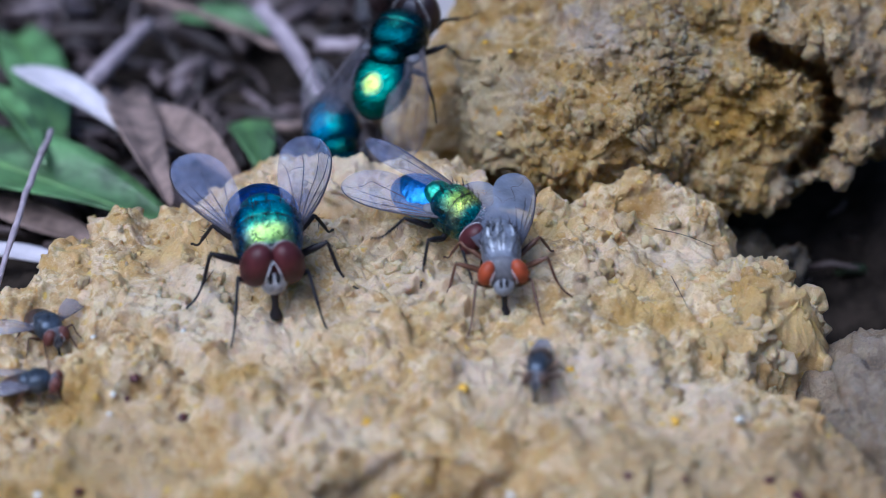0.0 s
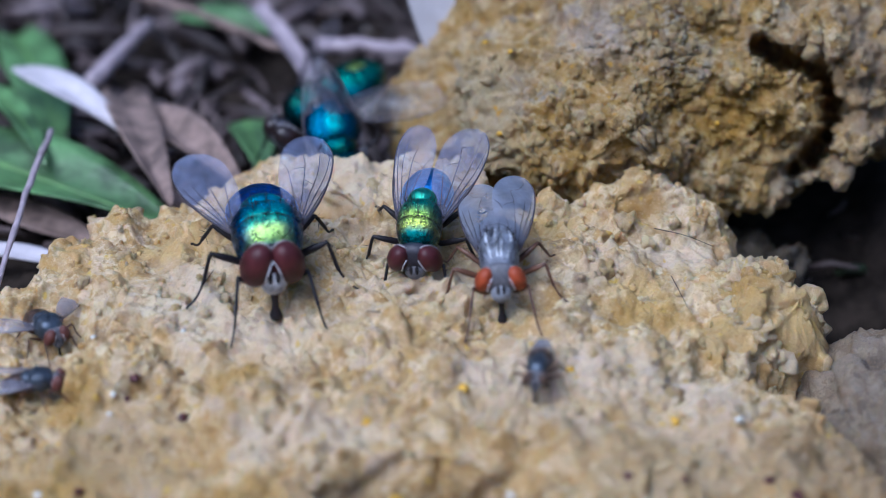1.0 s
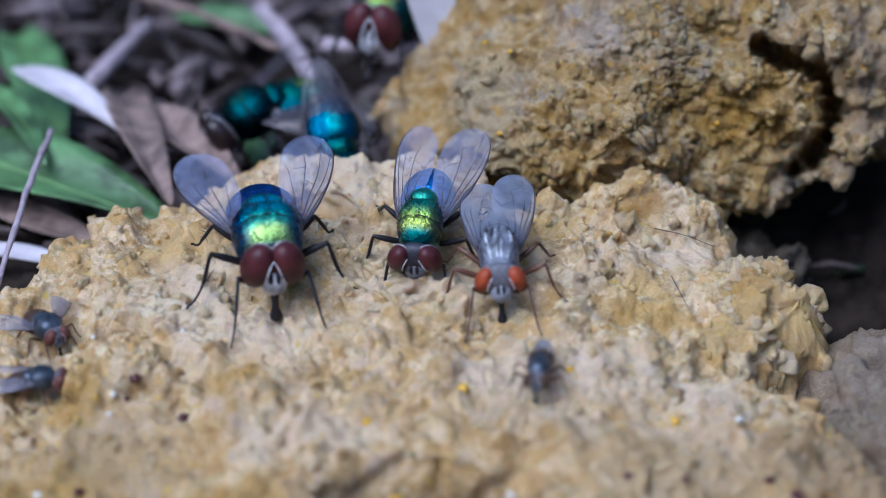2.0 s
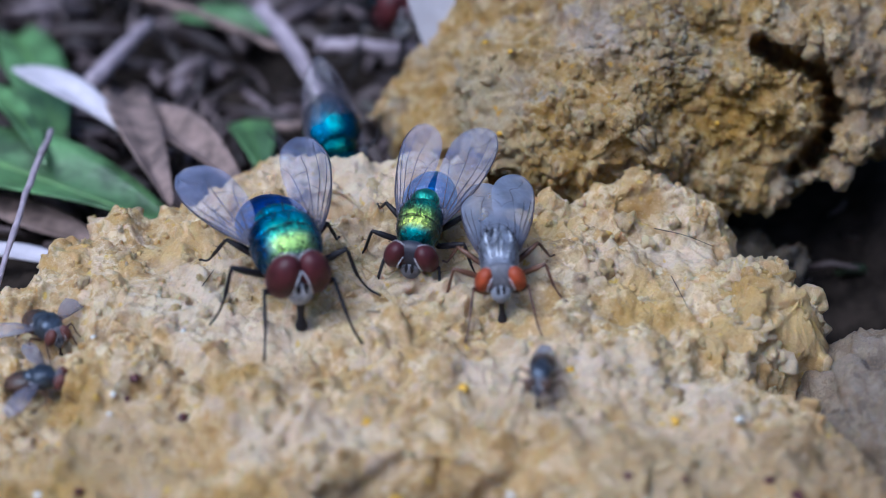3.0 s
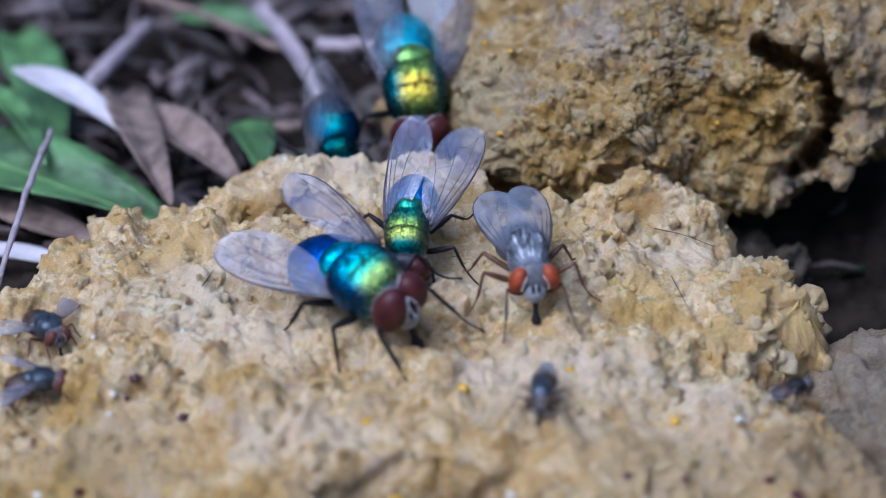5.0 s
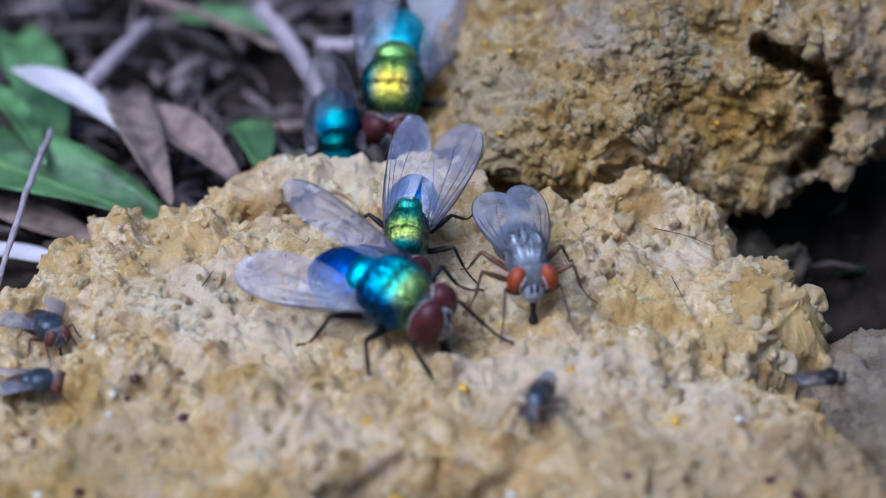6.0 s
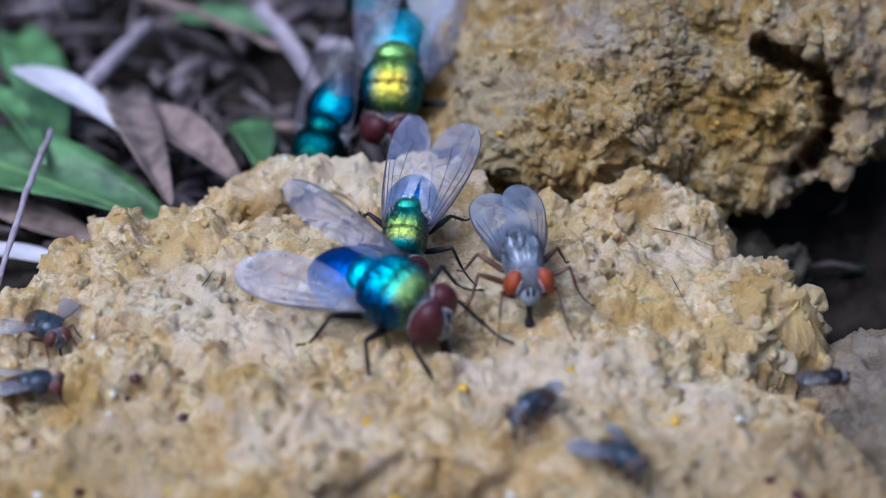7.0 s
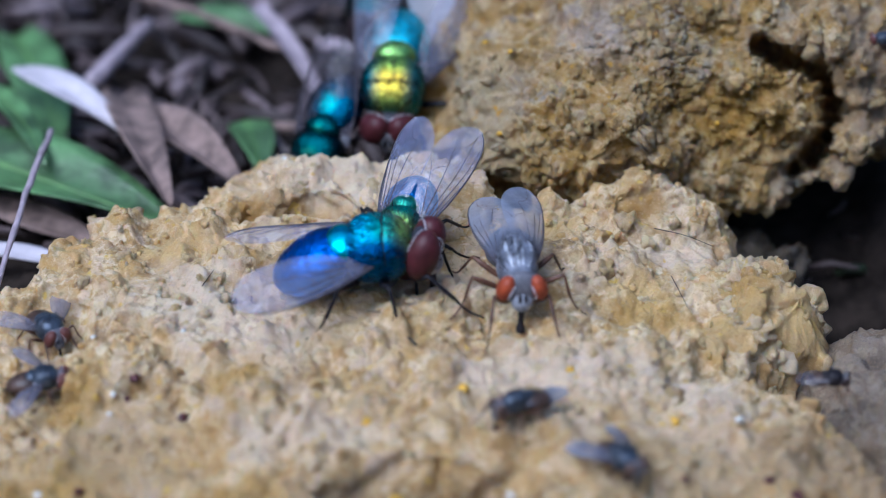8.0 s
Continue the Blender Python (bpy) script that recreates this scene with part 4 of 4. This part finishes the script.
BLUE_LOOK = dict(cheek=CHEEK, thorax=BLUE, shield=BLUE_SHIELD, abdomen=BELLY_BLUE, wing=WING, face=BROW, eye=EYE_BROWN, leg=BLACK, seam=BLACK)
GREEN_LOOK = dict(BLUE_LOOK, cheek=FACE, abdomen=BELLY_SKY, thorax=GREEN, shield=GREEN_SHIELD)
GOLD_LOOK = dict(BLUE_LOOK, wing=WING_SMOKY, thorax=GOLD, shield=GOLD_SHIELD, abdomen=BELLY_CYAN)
GREY_LOOK = dict(cheek=FACE_PALE, thorax=GREY_SHELL, shield=GREY_SHELL, abdomen=GREY_SHELL, wing=WING_GREY, face=FACE, eye=EYE_RED, leg=BROWN_LEG, stripe=GREY_STRIPE, seam=GREY_STRIPE)
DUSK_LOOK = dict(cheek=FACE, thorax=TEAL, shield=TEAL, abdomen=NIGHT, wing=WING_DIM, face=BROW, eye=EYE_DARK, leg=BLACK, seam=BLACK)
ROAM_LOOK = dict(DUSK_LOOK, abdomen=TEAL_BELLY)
SMALL_LOOK = dict(cheek=FACE, thorax=SMALL_SHELL, shield=SMALL_SHELL, abdomen=SMALL_BELLY, wing=WING_PALE, face=FACE, eye=EYE_DULL, leg=BROWN_LEG, seam=BLACK)
fly_blue = make_fly("metallic blue-green blowfly with large red-brown eyes feeding", BLUE_LOOK, 1.0, 0.0, 25, droop=3, slim=1.0, wing_wide=1.05)
fly_green = make_fly("smaller metallic green blowfly with blue wings feeding", GREEN_LOOK, 0.82, 1.0, 10, True, 0.95, 0.78, -6, 1.1, 1.05)
fly_grey = make_fly("grey striped fly with orange-red eyes feeding", GREY_LOOK, 0.78, 1.2, 8, True, 0.80, 0.72, 3, 1.1)
fly_gold = make_fly("golden-green metallic blowfly with dark red eyes", GOLD_LOOK, 1.06, 0.0, 14, droop=2, slim=0.95)
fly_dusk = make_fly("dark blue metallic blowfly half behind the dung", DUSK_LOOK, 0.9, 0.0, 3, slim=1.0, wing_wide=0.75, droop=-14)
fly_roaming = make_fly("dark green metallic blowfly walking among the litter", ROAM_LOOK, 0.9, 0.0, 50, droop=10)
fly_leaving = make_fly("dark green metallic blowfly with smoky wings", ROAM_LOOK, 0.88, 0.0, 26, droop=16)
small_fly = make_fly("tiny dark fly with open clear wings and red eyes", SMALL_LOOK, 0.40, 1.0, 62, False, droop=-4)
small_fly_low = make_fly("tiny dark fly that flicks its clear wings", SMALL_LOOK, 0.36, 1.0, 12, False)
NEAR_LOOK = dict(SMALL_LOOK, wing=WING_GREY, eye=SMALL_BELLY)
small_fly_near = make_fly("tiny grey-winged fly with a reddish head", NEAR_LOOK, 0.38, 1.0, 0, False, slim=0.75, wing_wide=0.9)
small_fly_running = make_fly("tiny dark fly running over the dung", dict(SMALL_LOOK, wing=WING_DIM, eye=EYE_DARK, thorax=BLACK, shield=BLACK), 0.24, 1.0, 4, False)
small_fly_pale = make_fly("tiny pale bluish-winged fly on the near dung", NEAR_LOOK, 0.36, 1.0, 26, False)
small_fly_far = make_fly("tiny black fly on the rear dung lump", SMALL_LOOK, 0.22, 1.0, 8, False)


# ---- small things on the dung ----
def fleck(seed, q, size, mat, label, k):
    rng = random.Random(k)
    at, n = on_lump(seed, q)
    bm = bmesh.new()
    bmesh.ops.create_icosphere(bm, subdivisions=2, radius=1)
    for v in bm.verts:
        v.co *= 1 + 0.75 * noise.noise(v.co * 1.9 + Vector((k * 3.7, 0, 0)))
        v.co = Vector((v.co.x * size * rng.uniform(0.95, 1.05), v.co.y * size * 0.8, v.co.z * size * 0.6))
    bm.transform(Matrix.Translation(at + n * size * 0.25) @ Matrix.Rotation(rng.uniform(0, 6), 4, "Z"))
    return tagged(part("fleck", bm, mat, None), label, "fleck", group="flecks on the dung")


for k, (x, y, size) in enumerate([(-1.56, -16.9, 0.36), (-3.14, -12.4, 0.24), (0.86, -10.4, 0.26), (5.42, -9.2, 0.22), (4.2, -8.6, 0.2), (9.6, -11.6, 0.24)]):
    fleck(40, (x, y, -0.5), size, YELLOW, "bright yellow fleck in the dung", k)
for k, q in enumerate([(2.5, 11.9, 5.2), (3.3, 11.1, 4.6), (2.5, 8.6, 1.0), (12.0, 9.3, -0.9), (13.4, 8.9, 1.8)]):
    fleck(70, q, 0.15, YELLOW, "bright yellow fleck in the dung", 20 + k)
for k, (x, y, size) in enumerate([(-7.6, 8.9, 0.15), (-15.2, -6.0, 0.14), (-13.9, -10.4, 0.18), (-13.9, -11.3, 0.13), (-16.9, -16.0, 0.2), (2.74, -16.6, 0.22), (12.6, -12.2, 0.22), (-11.3, -5.4, 0.15)]):
    fleck(40, (x, y, -0.5), size, GLINT_GRAIN, "white grain painting in a glint on the dung", 40 + k)
for k, (x, y, size) in enumerate([(14.7, -16.0, 0.3), (-14.7, -15.8, 0.22), (-0.5, -6.9, 0.3), (-5.1, -10.4, 0.2), (-13.0, -9.2, 0.28), (-11.0, -10.8, 0.3), (-1.2, -2.2, 0.4), (13.2, -15.2, 0.22), (9.8, -15.4, 0.2), (7.6, -15.6, 0.24), (-12.2, -7.6, 0.14), (-13.4, -9.9, 0.16)]):
    fleck(40, (x, y, -1.2), size, DARK_SPOT, "dark reddish spot on the dung, painted-in darkness where it fills a pit", 60 + k)


def hair(seed, pts, thick=0.05):
    pts = [on_lump(seed, q) for q in pts]
    bm = bmesh.new()
    line = curve_through([p + n * 0.16 for p, n in pts], 6)
    tube(bm, line, [0.5 * thick * (1 - 0.7 * i / len(line)) for i in range(len(line))], 6)
    return tagged(part("hair", bm, BLACK, None), "thin dark hair lying on the dung", "hair", group="hairs on the dung")


hair(70, [(6.2, 11.6, 3.3), (7.5, 11.2, 3.7), (8.6, 11.3, 4.2)])
hair(70, [(5.4, 7.2, 1.4), (7.1, 7.7, 1.3), (8.1, 7.8, 0.7), (8.8, 7.8, -0.2)])
hair(70, [(10.8, 13.1, 5.8), (11.7, 11.6, 5.1), (11.4, 10.3, 4.0)])
hair(40, [(9.86, 2.92, -0.86), (11.4, 2.57, -0.7), (13.16, 2.89, -1.22)])
hair(40, [(-10.83, -2.36, -0.54), (-10.3, -0.99, -0.54)])
hair(40, [(-3.31, -5.1, -0.07), (-1.58, -5.27, 0.04)])
hair(40, [(10.36, -1.03, -0.82), (11.05, -3.59, -0.78)])


# ---- clumps that stand out of the lumps ----
def clump_meshes(mat, seed, kinds=10):
    """Knobbly rounded clumps of unit size."""
    v, f = ball(3)
    out = []
    for k in range(kinds):
        w = v * (1 + 0.5 * vnoise(v * 1.4 + 11.3 * k, seed) + 0.34 * vnoise(v * 3.4 + 5.7 * k, seed + 1) + 0.14 * vnoise(v * 7.0 + 3.1 * k, seed + 2))[:, None]
        w = w * np.random.default_rng(seed + k).uniform(0.75, 1.2, 3)
        me = bpy.data.meshes.new("crumb")
        me.from_pydata((w * MM).tolist(), [], f.tolist())
        me.polygons.foreach_set("use_smooth", np.full(len(me.polygons), True))
        me.materials.append(mat)
        out.append(me)
    return out


def clumps(lump, seed, count, span, mat, small, large):
    """Clumps half sunk into a lump, bunched together, within a stretch of the plan."""
    rng = np.random.default_rng(seed + 3)
    p, n = LUMPS[seed]
    (x0, x1), (y0, y1), up = span
    ok = np.flatnonzero((p[:, 0] > x0) & (p[:, 0] < x1) & (p[:, 1] > y0) & (p[:, 1] < y1) & ((n[:, 2] > up) | (n[:, 1] < -0.4)))
    bunch = np.clip(0.15 + 1.4 * vnoise(p[ok] * 0.42, seed + 21), 0.02, 1)
    pick = rng.choice(ok, count, p=bunch / bunch.sum())
    kinds = clump_meshes(mat, seed)
    for k, i in enumerate(pick):
        r = small + (large - small) * rng.random() ** 2
        ob = new("crumb", kinds[k % len(kinds)])
        ob.parent = lump
        turn = Euler(rng.uniform(0, 6.28, 3)).to_matrix().to_4x4()
        ob.matrix_local = Matrix.Translation(Vector(p[i] - n[i] * r * 0.5) * MM) @ turn @ Matrix.Scale(r, 4)


clumps(pale_lump, 40, 210, ((-18, 16), (-14, 8), 0.1), CLUMP_PALE, 0.15, 0.5)
clumps(pale_lump, 40, 90, ((12.6, 18), (-8, 3), -0.2), CLUMP_PALE, 0.25, 0.75)
clumps(ochre_lump, 70, 300, ((1, 22), (5, 13), 0.2), CLUMP_OCHRE, 0.14, 0.46)
clumps(grey_lump, 90, 120, ((15, 26), (-13, 3), 0.1), DUNG_GREY, 0.12, 0.4)
clumps(shaded_clod, 95, 60, ((11, 18), (6, 11), 0.0), DUNG_SHADED, 0.1, 0.35)


def motions():
    """Paths of the flies: seconds; x, y, z in millimetres; pitch, lean and heading in degrees."""
    def go(thing, rows):
        walk(thing, [(t, pose(x * MM, y * MM, z * MM, rx, ry, rz)) for t, x, y, z, rx, ry, rz in rows])

    go(fly_blue, [
        (0, -7.74, -2.09, -0.22, -4, 1, 189),
        (1, -7.74, -2.09, -0.22, -4, 1, 189),
        (1.7, -7.74, -2.09, -0.22, -4, 1, 189),
        (2.6, -7.64, -2.16, -0.29, -4, 0, 189),
        (3, -6.90, -3.26, -0.02, -4, 0, 197),
        (3.5, -6.72, -3.55, 0.01, -4, -1, 197),
        (4.2, -6.72, -3.55, 0.01, -4, -1, 197),
        (4.3, -6.37, -4.35, 0.01, -4, -1, 194),
        (4.4, -5.92, -5.38, -0.14, -3, -1, 190),
        (4.5, -4.29, -5.39, -0.21, 2, -2, 216),
        (4.6, -3.13, -4.94, -0.20, 0, 18, 223),
        (4.7, -3.15, -4.96, -0.17, -1, 18, 223),
        (5.8, -1.87, -5.91, -0.36, -5, 14, 230),
        (6.5, -1.87, -5.91, -0.36, -5, 14, 230),
        (7.2, -1.87, -5.90, -0.37, -5, 14, 230),
        (7.3, -2.06, -5.61, -0.29, -3, 13, 238),
        (7.4, -2.09, -5.21, -0.18, 0, 12, 244),
        (7.6, -2.63, -3.75, -0.21, 2, 9, 263),
        (8, -2.86, -3.07, -0.24, 1, 4, 272),
    ])
    go(fly_green, [
        (0, 0.40, 0.88, -0.38, -10, 1, 224),
        (0.2, 0.18, 1.39, -0.43, -15, 2, 224),
        (0.3, -0.22, 1.07, -0.58, -18, 2, 199),
        (0.4, -0.61, 0.85, -0.66, -19, 3, 182),
        (0.5, -0.82, 0.73, -0.70, -21, 4, 171),
        (1, -0.82, 0.74, -0.70, -21, 4, 171),
        (1.7, -0.81, 0.75, -0.71, -21, 4, 171),
        (3.5, -1.27, 0.42, -0.70, -17, -3, 167),
        (3.6, -1.44, 0.21, -0.67, -19, -1, 169),
        (3.8, -1.44, 0.00, -0.63, -23, 3, 174),
        (6.5, -1.44, 0.01, -0.63, -23, 3, 174),
        (8, -1.85, -0.07, -0.56, -20, 0, 165),
    ])
    go(fly_grey, [
        (0, 2.66, -2.57, -0.25, -2, 3, 182),
        (1, 2.56, -3.03, -0.24, -3, 3, 181),
        (3, 2.56, -2.99, -0.27, -3, 3, 181),
        (3.2, 3.51, -4.11, 0.07, -2, 3, 194),
        (3.5, 3.79, -3.33, -0.03, 0, 5, 193),
        (4.5, 3.80, -3.65, -0.00, 1, 3, 188),
        (6.5, 3.58, -3.58, -0.06, 1, 0, 188),
        (7, 3.49, -3.76, -0.06, 0, 0, 188),
        (8, 3.17, -4.07, -0.12, -1, -2, 186),
    ])
    go(fly_gold, [
        (0, -2.37, 37.27, -1.93, 14, 0, 155),
        (1.2, -2.29, 32.67, -1.93, 14, 0, 155),
        (1.5, -1.83, 23.46, -1.93, 16, 0, 153),
        (1.7, -2.98, 20.30, -1.94, 16, 0, 157),
        (2.8, -3.56, 24.01, -1.72, -4, 0, 185),
        (2.9, -4.04, 23.15, -1.65, -2, -1, 186),
        (3, -2.45, 24.39, -1.90, -4, 0, 188),
        (3.1, -1.59, 25.44, -1.87, -8, 0, 190),
        (3.2, -2.30, 22.83, -1.48, -14, 0, 192),
        (3.3, -1.91, 19.30, -1.29, -16, 0, 190),
        (3.4, -1.15, 16.80, -1.07, -18, 0, 192),
        (3.5, -1.93, 16.92, -2.23, -24, 0, 193),
        (4, -1.71, 16.03, -1.88, -27, 0, 191),
        (4.5, -1.50, 15.25, -1.52, -30, 1, 189),
        (4.7, -1.38, 14.86, -1.60, -31, 1, 192),
        (5.8, -2.45, 16.08, -2.07, -34, -1, 176),
        (6.5, -2.45, 16.08, -2.07, -34, -1, 176),
        (8, -2.45, 16.08, -2.07, -34, -1, 176),
    ])
    go(fly_dusk, [
        (0, -5.45, 12.08, -3.75, -54, 0, 196),
        (5.8, -5.45, 12.08, -3.75, -54, 0, 196),
        (6, -5.33, 12.68, -3.74, -55, 0, 185),
        (6.2, -5.36, 13.57, -3.72, -58, 0, 167),
        (6.5, -5.40, 14.23, -3.70, -57, 0, 156),
        (8, -5.36, 14.07, -3.65, -58, 0, 154),
    ])
    go(fly_roaming, [
        (0, -3.07, 27.32, -2.91, -1, 0, 150),
        (0.1, -4.10, 23.30, -2.92, -6, 0, 146),
        (0.2, -5.00, 21.31, -2.91, -8, 0, 145),
        (0.3, -5.32, 21.60, -2.93, -8, 0, 144),
        (0.4, -5.36, 22.84, -2.93, -7, 0, 142),
        (0.5, -5.09, 22.94, -2.93, -9, 0, 140),
        (0.6, -4.64, 21.84, -2.84, -16, 0, 144),
        (0.7, -4.52, 19.72, -2.75, -27, 0, 144),
        (0.8, -4.69, 20.16, -3.07, -19, 0, 134),
        (0.9, -5.03, 17.72, -3.03, -24, 0, 130),
        (1, -5.71, 15.09, -3.00, -28, 0, 126),
        (1.3, -6.63, 15.57, -3.26, -26, 0, 128),
        (1.7, -7.37, 15.14, -3.57, -22, 0, 127),
        (2.2, -10.65, 17.13, -4.58, -15, 0, 95),
        (2.5, -13.87, 23.78, -5.58, -10, 0, 55),
        (2.8, -17.94, 37.40, -5.57, -10, 0, 15),
        (8, -18.23, 40.40, -5.58, -10, 0, 15),
    ])
    go(fly_leaving, [
        (0, -1.70, 12.29, 2.64, 24, 0, -27),
        (0.1, -0.93, 13.25, 2.47, 21, 0, -20),
        (0.2, -0.48, 14.33, 2.28, 18, 0, -13),
        (0.3, -0.36, 14.38, 2.32, 19, 0, -9),
        (0.4, 0.08, 15.98, 2.36, 15, 0, -8),
        (0.5, 0.28, 18.44, 2.37, 10, 0, -8),
        (0.6, 0.46, 22.09, 2.37, 0, 0, -10),
        (1.5, -0.67, 42.37, -2.37, 0, 0, -10),
        (5.8, -4.60, 40.35, -2.88, 0, 0, -170),
        (6.5, -4.24, 32.33, -2.87, 0, 0, -185),
        (6.9, -3.84, 24.84, -2.87, -4, 0, -184),
        (8, -3.78, 24.59, -2.87, -4, 0, -182),
    ])
    # seconds, droop and spread in degrees of the wings of each side
    wings = {
        fly_blue: ([(0, 2, 25), (1.7, 3, 24), (3.5, 1, 23), (4.2, 1, 23), (4.4, -5, 14), (4.5, 0, 13), (4.7, -3, 14), (5.8, 3, 20), (7.2, 3, 20), (8, -4, 34)],
                   [(0, -1, 20), (1.7, -1, 21), (3.5, -6, 16), (4.2, -6, 16), (4.4, -13, 21), (4.5, -11, 14), (4.7, -2, 16), (5.8, -20, -4), (7.2, -20, -4), (8, 9, 17)]),
        fly_green: ([(0, 15, 19), (0.2, 19, 18), (0.5, 3, 9), (1.7, 3, 8), (3.5, -6, 9), (3.8, -13, -7), (8, -12, -3)],
                   [(0, -4, -5), (0.2, 3, 4), (0.5, 4, 20), (1.7, 4, 20), (3.5, -6, 17), (3.8, -4, 26), (8, -10, 19)]),
        fly_grey: ([(0, 1, 12), (3, 0, 8), (3.5, -1, 11), (8, 1, 10)],
                   [(0, -3, 10), (3, -5, 9), (3.5, -2, 8), (8, -5, 7)]),
        fly_gold: ([(0, 2, 14), (3.5, -16, 4), (4.7, -21, 4), (5.8, -8, 3), (8, -8, 3)],
                   [(0, 2, 14), (3.5, -8, 26), (4.7, -4, 27), (5.8, 2, 31), (8, 2, 31)]),
        fly_dusk: ([(0, 12, -2), (5.8, 1, -5), (6.5, 14, 12), (8, -10, -7)],
                   [(0, 4, -8), (5.8, 4, -8), (6.5, 4, -8), (8, 4, -8)]),
    }
    for thing, sides in wings.items():
        for wing in [o for o in thing.children if o.name.startswith("wing")]:
            x, y, z = wing.location
            s = 1 if x > 0 else -1
            walk(wing, [(t, pose(x, y, z, droop, s * 18, s * spread)) for t, droop, spread in sides[0 if s > 0 else 1]])
    go(small_fly, [
        (0, -17.39, -4.67, -2.01, 0, 0, 212),
        (3.5, -17.39, -4.67, -2.01, 0, 0, 216),
        (8.0, -17.33, -4.73, -2.03, 0, 0, 212),
    ])
    go(small_fly_low, [
        (0, -17.32, -8.71, -1.94, 0, 0, 268),
        (2.8, -17.15, -8.50, -1.91, 0, 0, 268),
        (4.7, -17.14, -8.58, -1.92, 0, 0, 268),
        (7.2, -17.26, -8.78, -1.95, 0, 0, 264),
        (8.0, -17.05, -8.50, -1.91, 0, 0, 275),
    ])
    go(small_fly_far, [
        (0, 22.54, 10.17, 3.62, 0, 0, 120),
        (7.4, 22.45, 10.46, 3.61, 0, 0, 100),
        (7.8, 21.57, 11.86, 3.62, 0, 0, 90),
        (8.0, 21.28, 12.32, 3.62, 0, 0, 90),
    ])
    go(small_fly_near, [
        (0, 3.96, -10.81, 0.19, 0, 0, 172),
        (2.8, 4.02, -11.00, 0.19, 0, 0, 172),
        (3.5, 4.15, -12.25, 0.23, 0, 0, 174),
        (4.7, 4.09, -12.50, 0.26, 0, 0, 172),
        (6.0, 3.84, -13.18, 0.28, 0, 0, 165),
        (7.0, 3.49, -13.45, 0.18, 0, 0, 145),
        (8.0, 2.96, -13.12, 0.12, 0, 0, 120),
    ])
    go(small_fly_running, [
        (0, 6.75, -19.81, -0.47, 0, 0, 280),
        (3.8, 7.02, -18.91, -0.34, 0, 0, 280),
        (4.0, 8.63, -14.76, -0.27, 0, 0, 290),
        (4.2, 11.33, -11.71, -0.75, 0, 0, 300),
        (4.5, 13.20, -10.81, -0.95, 0, 0, 320),
        (4.7, 13.96, -10.40, -1.07, 0, 0, 310),
        (5.8, 16.37, -9.34, -1.01, 0, 0, 260),
        (8.0, 16.63, -9.26, -1.07, 0, 0, 260),
    ])
    go(small_fly_pale, [
        (0, 4.29, -20.85, -0.76, 0, 0, 300),
        (5.9, 4.30, -20.59, -0.70, 0, 0, 300),
        (6.3, 6.01, -16.36, -0.09, 0, 0, 300),
        (6.5, 7.06, -15.96, -0.28, 0, 0, 240),
        (7.0, 7.29, -16.04, -0.38, 0, 0, 215),
        (8.0, 7.28, -16.13, -0.41, 0, 0, 215),
    ])

    head = next(o for o in fly_blue.children if o.name.startswith("head"))
    x, y, z = head.location
    walk(head, [(t, pose(x, y, z, 0, 0, turn)) for t, turn in ((0.0, 0), (4.7, 0), (5.8, 12), (7.2, 12), (7.6, -4), (8.0, -14))])
    abdomen = next(o for o in fly_blue.children if o.name.startswith("abdomen"))
    x, y, z = abdomen.location
    walk(abdomen, [(t, pose(x, y, z, droop, 0, 0)) for t, droop in ((0.0, 0), (7.2, 0), (7.6, 8), (8.0, 14))])

    def flick(thing, rows, rx=4, ry=12):
        """Opens and closes the wings of a fly: seconds, spread in degrees."""
        for wing in [o for o in thing.children if o.name.startswith("wing")]:
            x, y, z = wing.location
            s = 1 if x > 0 else -1
            walk(wing, [(t, pose(x, y, z, rx, s * ry, s * spread)) for t, spread in rows])

    flick(small_fly_low, [(0.0, 14), (2.2, 14), (2.6, 72), (3.3, 72), (3.6, 30), (4.2, 30), (4.5, 60), (4.7, 60), (5.4, 14), (7.3, 14), (7.6, 60), (8.0, 66)])
    flick(small_fly, [(0.0, 60), (1.2, 50), (1.5, 30), (1.7, 30), (2.4, 62), (4.7, 66), (5.6, 30), (6.6, 34), (7.0, 55), (7.4, 35), (8.0, 35)])

    def step(thing, spans):
        """Swings the legs of a fly to and fro while it walks: spans of seconds."""
        legs = [o for o in thing.children if "leg" in o.name]
        for k, leg in enumerate(legs):
            rows = [(0.0, pose(0, 0, 0))]
            for a, b in spans:
                n = max(2, round((b - a) / 0.1))
                rows.append((a, pose(0, 0, 0)))
                for i in range(1, n):
                    w = 9 * math.sin(math.pi * (i + (k % 2))) + 9 * math.cos(math.pi * (i + (k + k // 2) % 2))
                    rows.append((a + (b - a) * i / n, pose(0, 0, 0, 0, 0, w)))
                rows.append((b, pose(0, 0, 0)))
            rows.append((8.0, pose(0, 0, 0)))
            walk(leg, [r for i, r in enumerate(rows) if i == 0 or r[0] > rows[i - 1][0] + 0.01])

    step(fly_blue, [(2.0, 2.9), (4.2, 4.7), (7.2, 7.6)])
    step(fly_green, [(0.0, 0.5), (3.5, 3.8)])
    step(fly_grey, [(3.0, 3.4)])
    step(fly_gold, [(1.2, 1.8), (2.8, 3.6), (4.7, 5.8)])
    step(fly_roaming, [(0.0, 0.4), (0.6, 2.8)])
    step(fly_leaving, [(0.0, 0.6), (6.4, 6.9)])
    step(small_fly_running, [(3.8, 5.8)])


motions()
